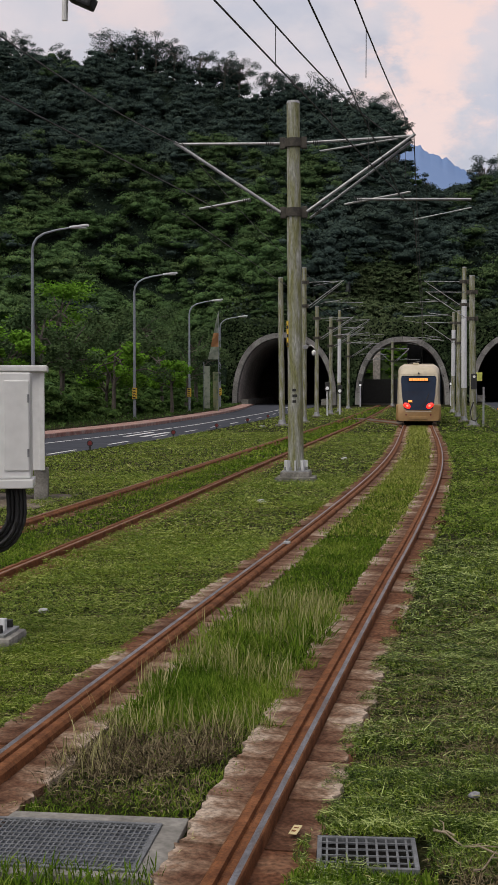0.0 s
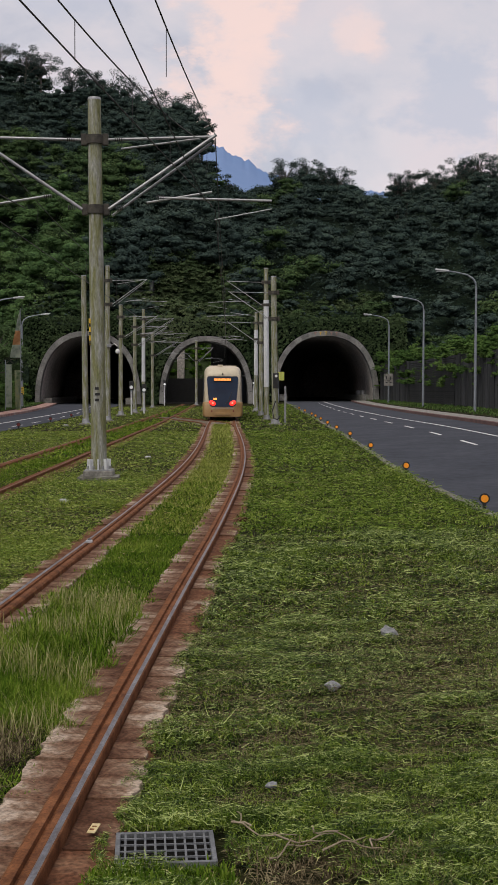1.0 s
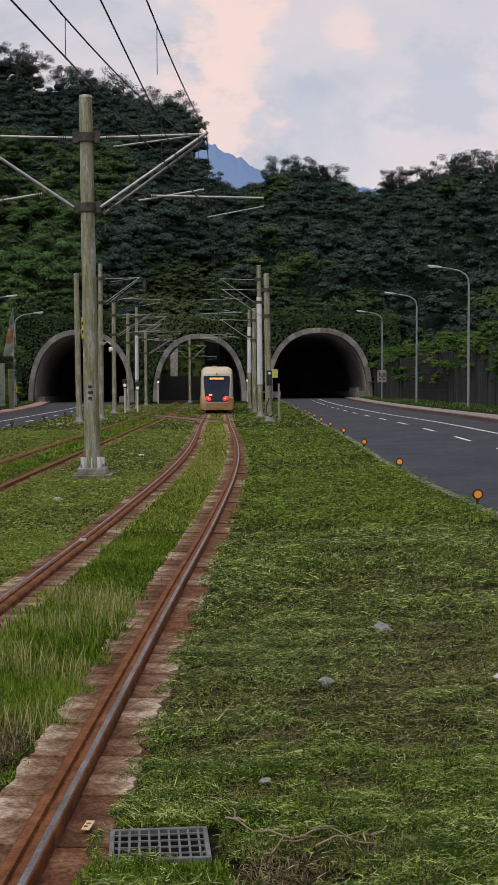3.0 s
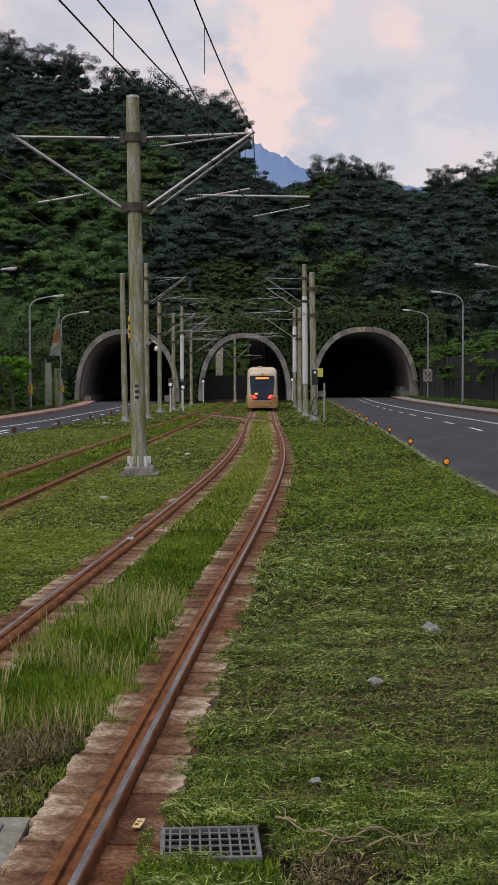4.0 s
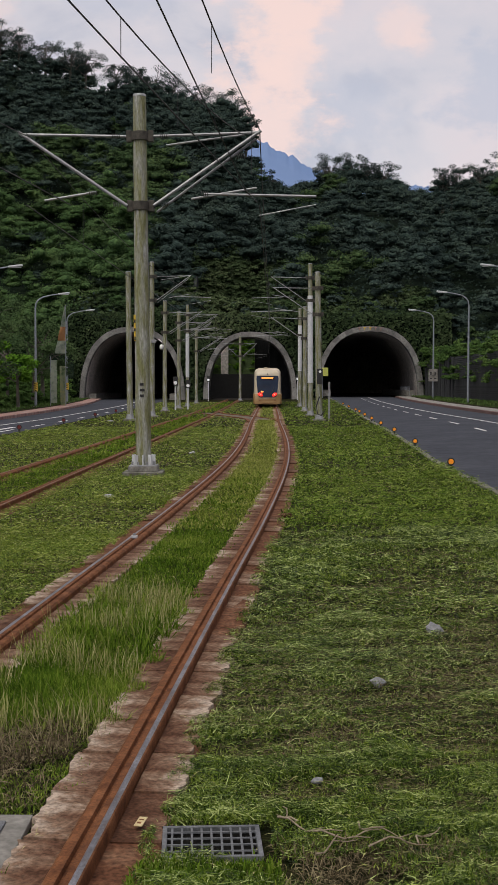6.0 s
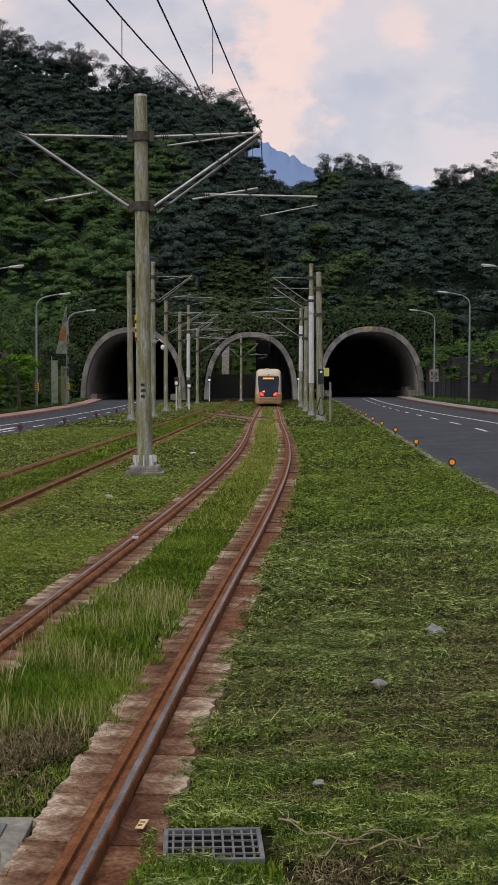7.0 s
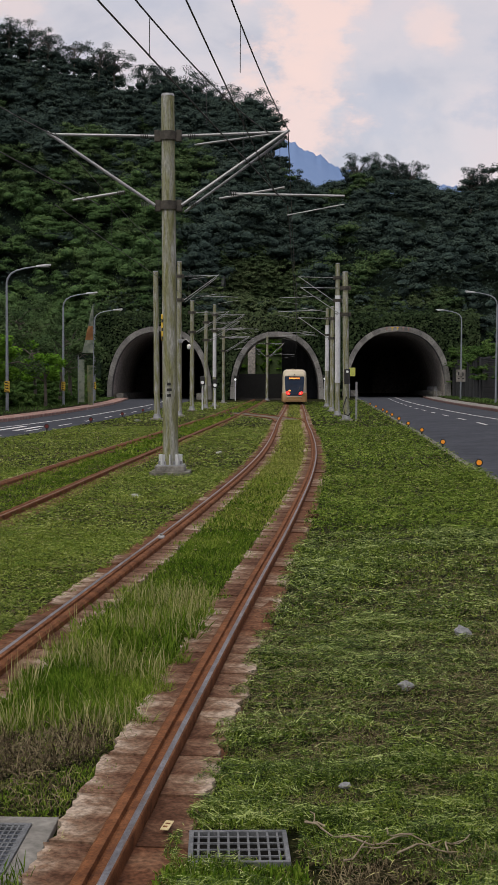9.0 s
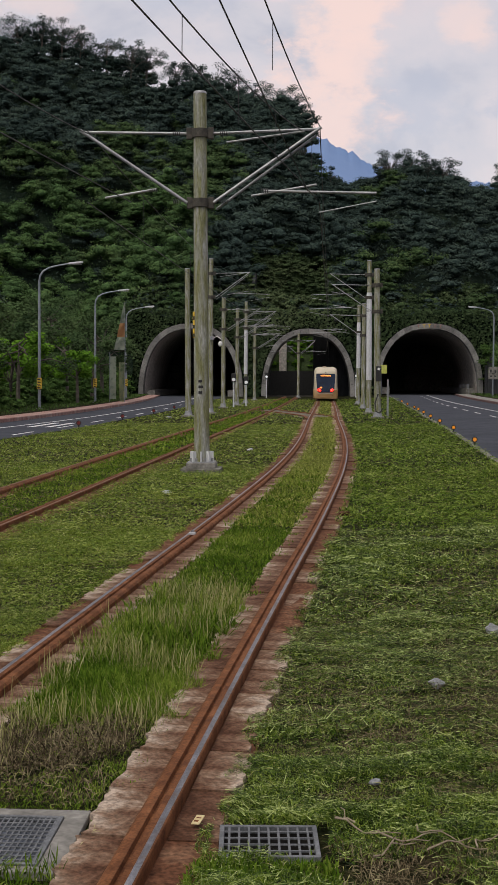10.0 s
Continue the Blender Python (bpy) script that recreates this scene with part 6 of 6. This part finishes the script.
def build_undergrowth():
    rng = np.random.default_rng(31)
    # bushes on the brow above the arches, hanging over the walls, and along the foot of the slope
    spots = []
    for k in range(520):
        x, y = rng.uniform(-24, 25), rng.uniform(151.4, 166)
        if -8 < x < 2.8 and y > 156.6:
            continue
        spots.append((x, y, float(hill_z(x, max(y, 152.2))) + rng.uniform(-0.3, 0.5), rng.uniform(0.7, 1.5)))
    for k in range(60):
        x, y = rng.uniform(-10, 5), rng.choice((rng.uniform(154.0, 156.8), rng.uniform(173.5, 178)))
        spots.append((x, y, float(hill_z(x, y)) + rng.uniform(0.0, 0.8), rng.uniform(1.6, 2.7)))
    for k in range(40):
        spots.append((rng.choice((-8.4, 3.0)) + rng.uniform(-0.5, 0.5), rng.uniform(157, 174), 13.0 + rng.uniform(-1, 1.5), rng.uniform(1.4, 2.2)))
    for k in range(110):
        x, y = rng.uniform(-8.2, 3.0), rng.uniform(171.9, 174.5)
        spots.append((x, y, float(hill_z(x, max(y, 173))) - 3.4 * max(0, 173 - y) + rng.uniform(-0.3, 0.4), rng.uniform(0.8, 1.5)))
    for k in range(50):
        x, y = rng.uniform(-8.2, 3.0), rng.uniform(155.6, 157.4)
        spots.append((x, y, float(hill_z(x, y)) + rng.uniform(0.2, 0.9), rng.uniform(1.2, 1.8)))
    forest("brow_bushes", spots, "brow", "dull green bushes and creepers over the walls", 41, 170, 0.29)
    spots = []
    for k in range(420):
        y = rng.uniform(45, 150)
        spots.append((20.3 + abs(rng.normal(0, 1.4)), y, 3.9 + rng.uniform(-1.8, 1.9), rng.uniform(0.6, 1.4)))
    forest("wall_bushes", spots, "slope", "green bushes hanging over the retaining wall", 43, 210, 0.24)
    spots = []
    for k in range(620):
        y = rng.uniform(40, 150)
        x = rng.uniform(-26, float(road_l_out(y)) - 3.2 - 1.5 * rng.random())
        z = max(0.2, float(hill_z(x, y)) if x < -21.6 else 0.2)
        spots.append((x, y, z + rng.uniform(-0.2, 0.8 + 0.3 * max(0, -19 - x)), rng.uniform(0.8, 1.9)))
    forest("slope_bushes", spots, "slope", "green bushes at the foot of the slope", 42, 200, 0.26)
    # the bright leaf colour stands in for daylight falling on the bank
    spots = [(rng.uniform(-7, 1.5), rng.uniform(169.4, 171.2), 0, rng.uniform(0.5, 1.0)) for k in range(120)]
    forest("bank_bushes", [(a, b, 2.5 + (b - 169.2) * 3.85, r) for a, b, c, r in spots], "bright", "plants behind the tunnel, daylight put into their bright green", 44, 150, 0.28)
    spots = []
    for k in range(170):
        x, y = rng.uniform(-7.6, 2.4), rng.uniform(170.6, 173.0)
        spots.append((x, y, 2.4 + (y - 169.2) / 3.8 * (float(hill_z(x, 173.0)) - 2.3) - 0.1, rng.uniform(0.9, 1.6)))
    forest("bank_bushes", spots, "brow", "dull green bushes on the upper bank", 45, 170, 0.29)
    # creepers over the wall round the arches
    n = 26000
    x, z = rng.uniform(-23, 24, n), rng.uniform(0, 10.6, n)
    ok = np.ones(n, bool)
    for cx, half, top, foot in PORTALS.values():
        u = np.abs(x - cx) / (half + 0.15)
        ok &= ~((u < 1) & (z < foot + (top - foot + 0.12) * np.clip(1 - u**2.35, 0, 1) ** (1 / 2.35)))
    x, z = x[ok], z[ok]
    p = np.stack([x, PORTAL_Y + 0.35 - 0.5 * rng.random(len(x)) ** 2 * (0.4 + tuft_noise(x, z, 1.3, 0.3) ** 2), z], 1)
    nn = rng.normal(size=(len(x), 3)) * 0.5 + np.array([0, -0.7, 0.5])
    tagged(new("creepers", tris_mesh("creepers", leaf_tris(p, nn, rng.uniform(0.2, 0.5, len(x)), rng), M["leaf_brow"])), "creepers hanging over the portal wall", "creepers", kind="stuff")


def build_tree(x, y, z, height, spread, material, label, seed, leaves=700, leaf=0.34, lumps=9):
    """A tapered trunk, a few limbs, and loose tufts of leaves at their ends."""
    rng = np.random.default_rng(seed)
    t = thing("tree", pose(x, y, z), label, "tree", "trees on the slope")
    bm = bmesh.new()
    lean = rng.uniform(-0.06, 0.06, 2) * height
    tube([(0, 0, -0.4), (lean[0] * 0.4, lean[1] * 0.4, height * 0.35), (lean[0], lean[1], height * 0.72)], [0.028 * height, 0.02 * height, 0.011 * height], 7, bm)
    ends = []
    for k in range(lumps):
        a, u = rng.uniform(0, 6.283), rng.uniform(0.30, 0.72)
        p0 = Vector((lean[0] * u, lean[1] * u, height * u))
        r = spread * rng.uniform(0.35, 1.0)
        p2 = Vector((lean[0] + math.cos(a) * r, lean[1] + math.sin(a) * r, height * rng.uniform(0.42, 1.0) * (1 - 0.15 * r / spread)))
        p1 = p0.lerp(p2, 0.5) + Vector((0, 0, 0.05 * height))
        tube([p0, p1, p2], [0.009 * height, 0.007 * height, 0.003 * height], 5, bm)
        ends.append((p2, rng.uniform(0.24, 0.42) * spread))
    part("trunk", bm, M["bark"], t, "dark branching trunk")
    per = leaves // lumps
    P = []
    for p, r in ends:
        d = rng.normal(size=(per, 3))
        d /= np.linalg.norm(d, axis=1)[:, None]
        P.append(np.array(p) + d * (r * rng.uniform(0.0, 1.0, (per, 1)) ** 0.45) * np.array([1, 1, 0.6]))
    P = np.concatenate(P)
    n = len(P)
    q = leaf_tris(P, rng.normal(size=(n, 3)) * 0.45 + np.array([0, -0.2, 0.8]), leaf * rng.uniform(0.6, 1.3, n), rng)
    part("crown", tris_mesh("crown", q, material), None, t, "loose leafy crown")
    return t


def build_trees():
    ridge = [(-17.9, 4), (-17.2, 3), (-15.6, 3), (-13.3, 5), (-12.3, 4), (-11.4, 4.5), (-10.6, 4), (-9.4, 4), (-8.3, 4), (-7.6, 4.5), (-6.3, 3.6), (-5.4, 4), (-4.4, 4.2), (-3.6, 4), (-2.7, 3.8), (-1.6, 4.2), (-0.8, 3.4), (-0.35, 2.6), (0.7, 2.4),
             (3.4, 3.2), (4.4, 3.6), (5.2, 2.6), (5.8, 3.6), (8.6, 3.2), (9.0, 3.0), (10.2, 3.5), (11.6, 4), (12.3, 4), (13.3, 4)]
    for i, (a, r) in enumerate(ridge):
        y = 285.0 if a < 0.5 else 250.0
        x = y * math.tan(radians(a))
        z = float(hill_z(x, y)) - 0.5
        # treetops sized to reach the skyline fitted to the camera's view
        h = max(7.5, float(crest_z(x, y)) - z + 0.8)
        build_tree(x, y, z, h, r, M["leaf_dark"], "dark open-crowned tree on the ridge", 100 + i, 3800, 0.30, 26)
    near = [(-17.6, 74, 5.4, 2.0, "bright"), (-18.6, 76, 4.6, 1.8, "bright"), (-16.6, 88, 5.0, 1.7, "bright"), (-19.4, 58, 4.8, 2.0, "bright"), (-18.4, 61, 6.2, 2.2, "mid"), (-19.2, 68, 6.5, 2.4, "mid"), (-18.6, 82, 6.5, 2.4, "mid"),
            (-18.3, 93, 5.5, 2.2, "mid"), (-17.9, 101, 6.5, 2.4, "mid"), (-18.2, 108, 7.5, 2.6, "mid"), (-31.5, 110, 9, 4.2, "bright"), (-31.5, 150, 9, 5.0, "mid"), (-27.0, 128, 8, 4.0, "mid"), (-24.0, 96, 7, 3.2, "mid")]
    for i, (x, y, h, r, m) in enumerate(near):
        z = max(0.2, float(hill_z(x, y))) if x < -21.5 else 0.2
        build_tree(x, y, z, h, r, M["leaf_" + m], "bright green young tree at the foot of the slope" if m == "bright" else "green tree at the foot of the slope", 200 + i, 4200 if r < 3 else 6000, 0.20 if r < 3 else 0.30, 16 if r < 3 else 24)


build_woods()
build_undergrowth()
build_trees()


# ---------------------------------------------------------------- what moves
def motions():
    walk(tram, [(t, tram_pose(y)) for t, y in TRAM_ROWS])


motions()
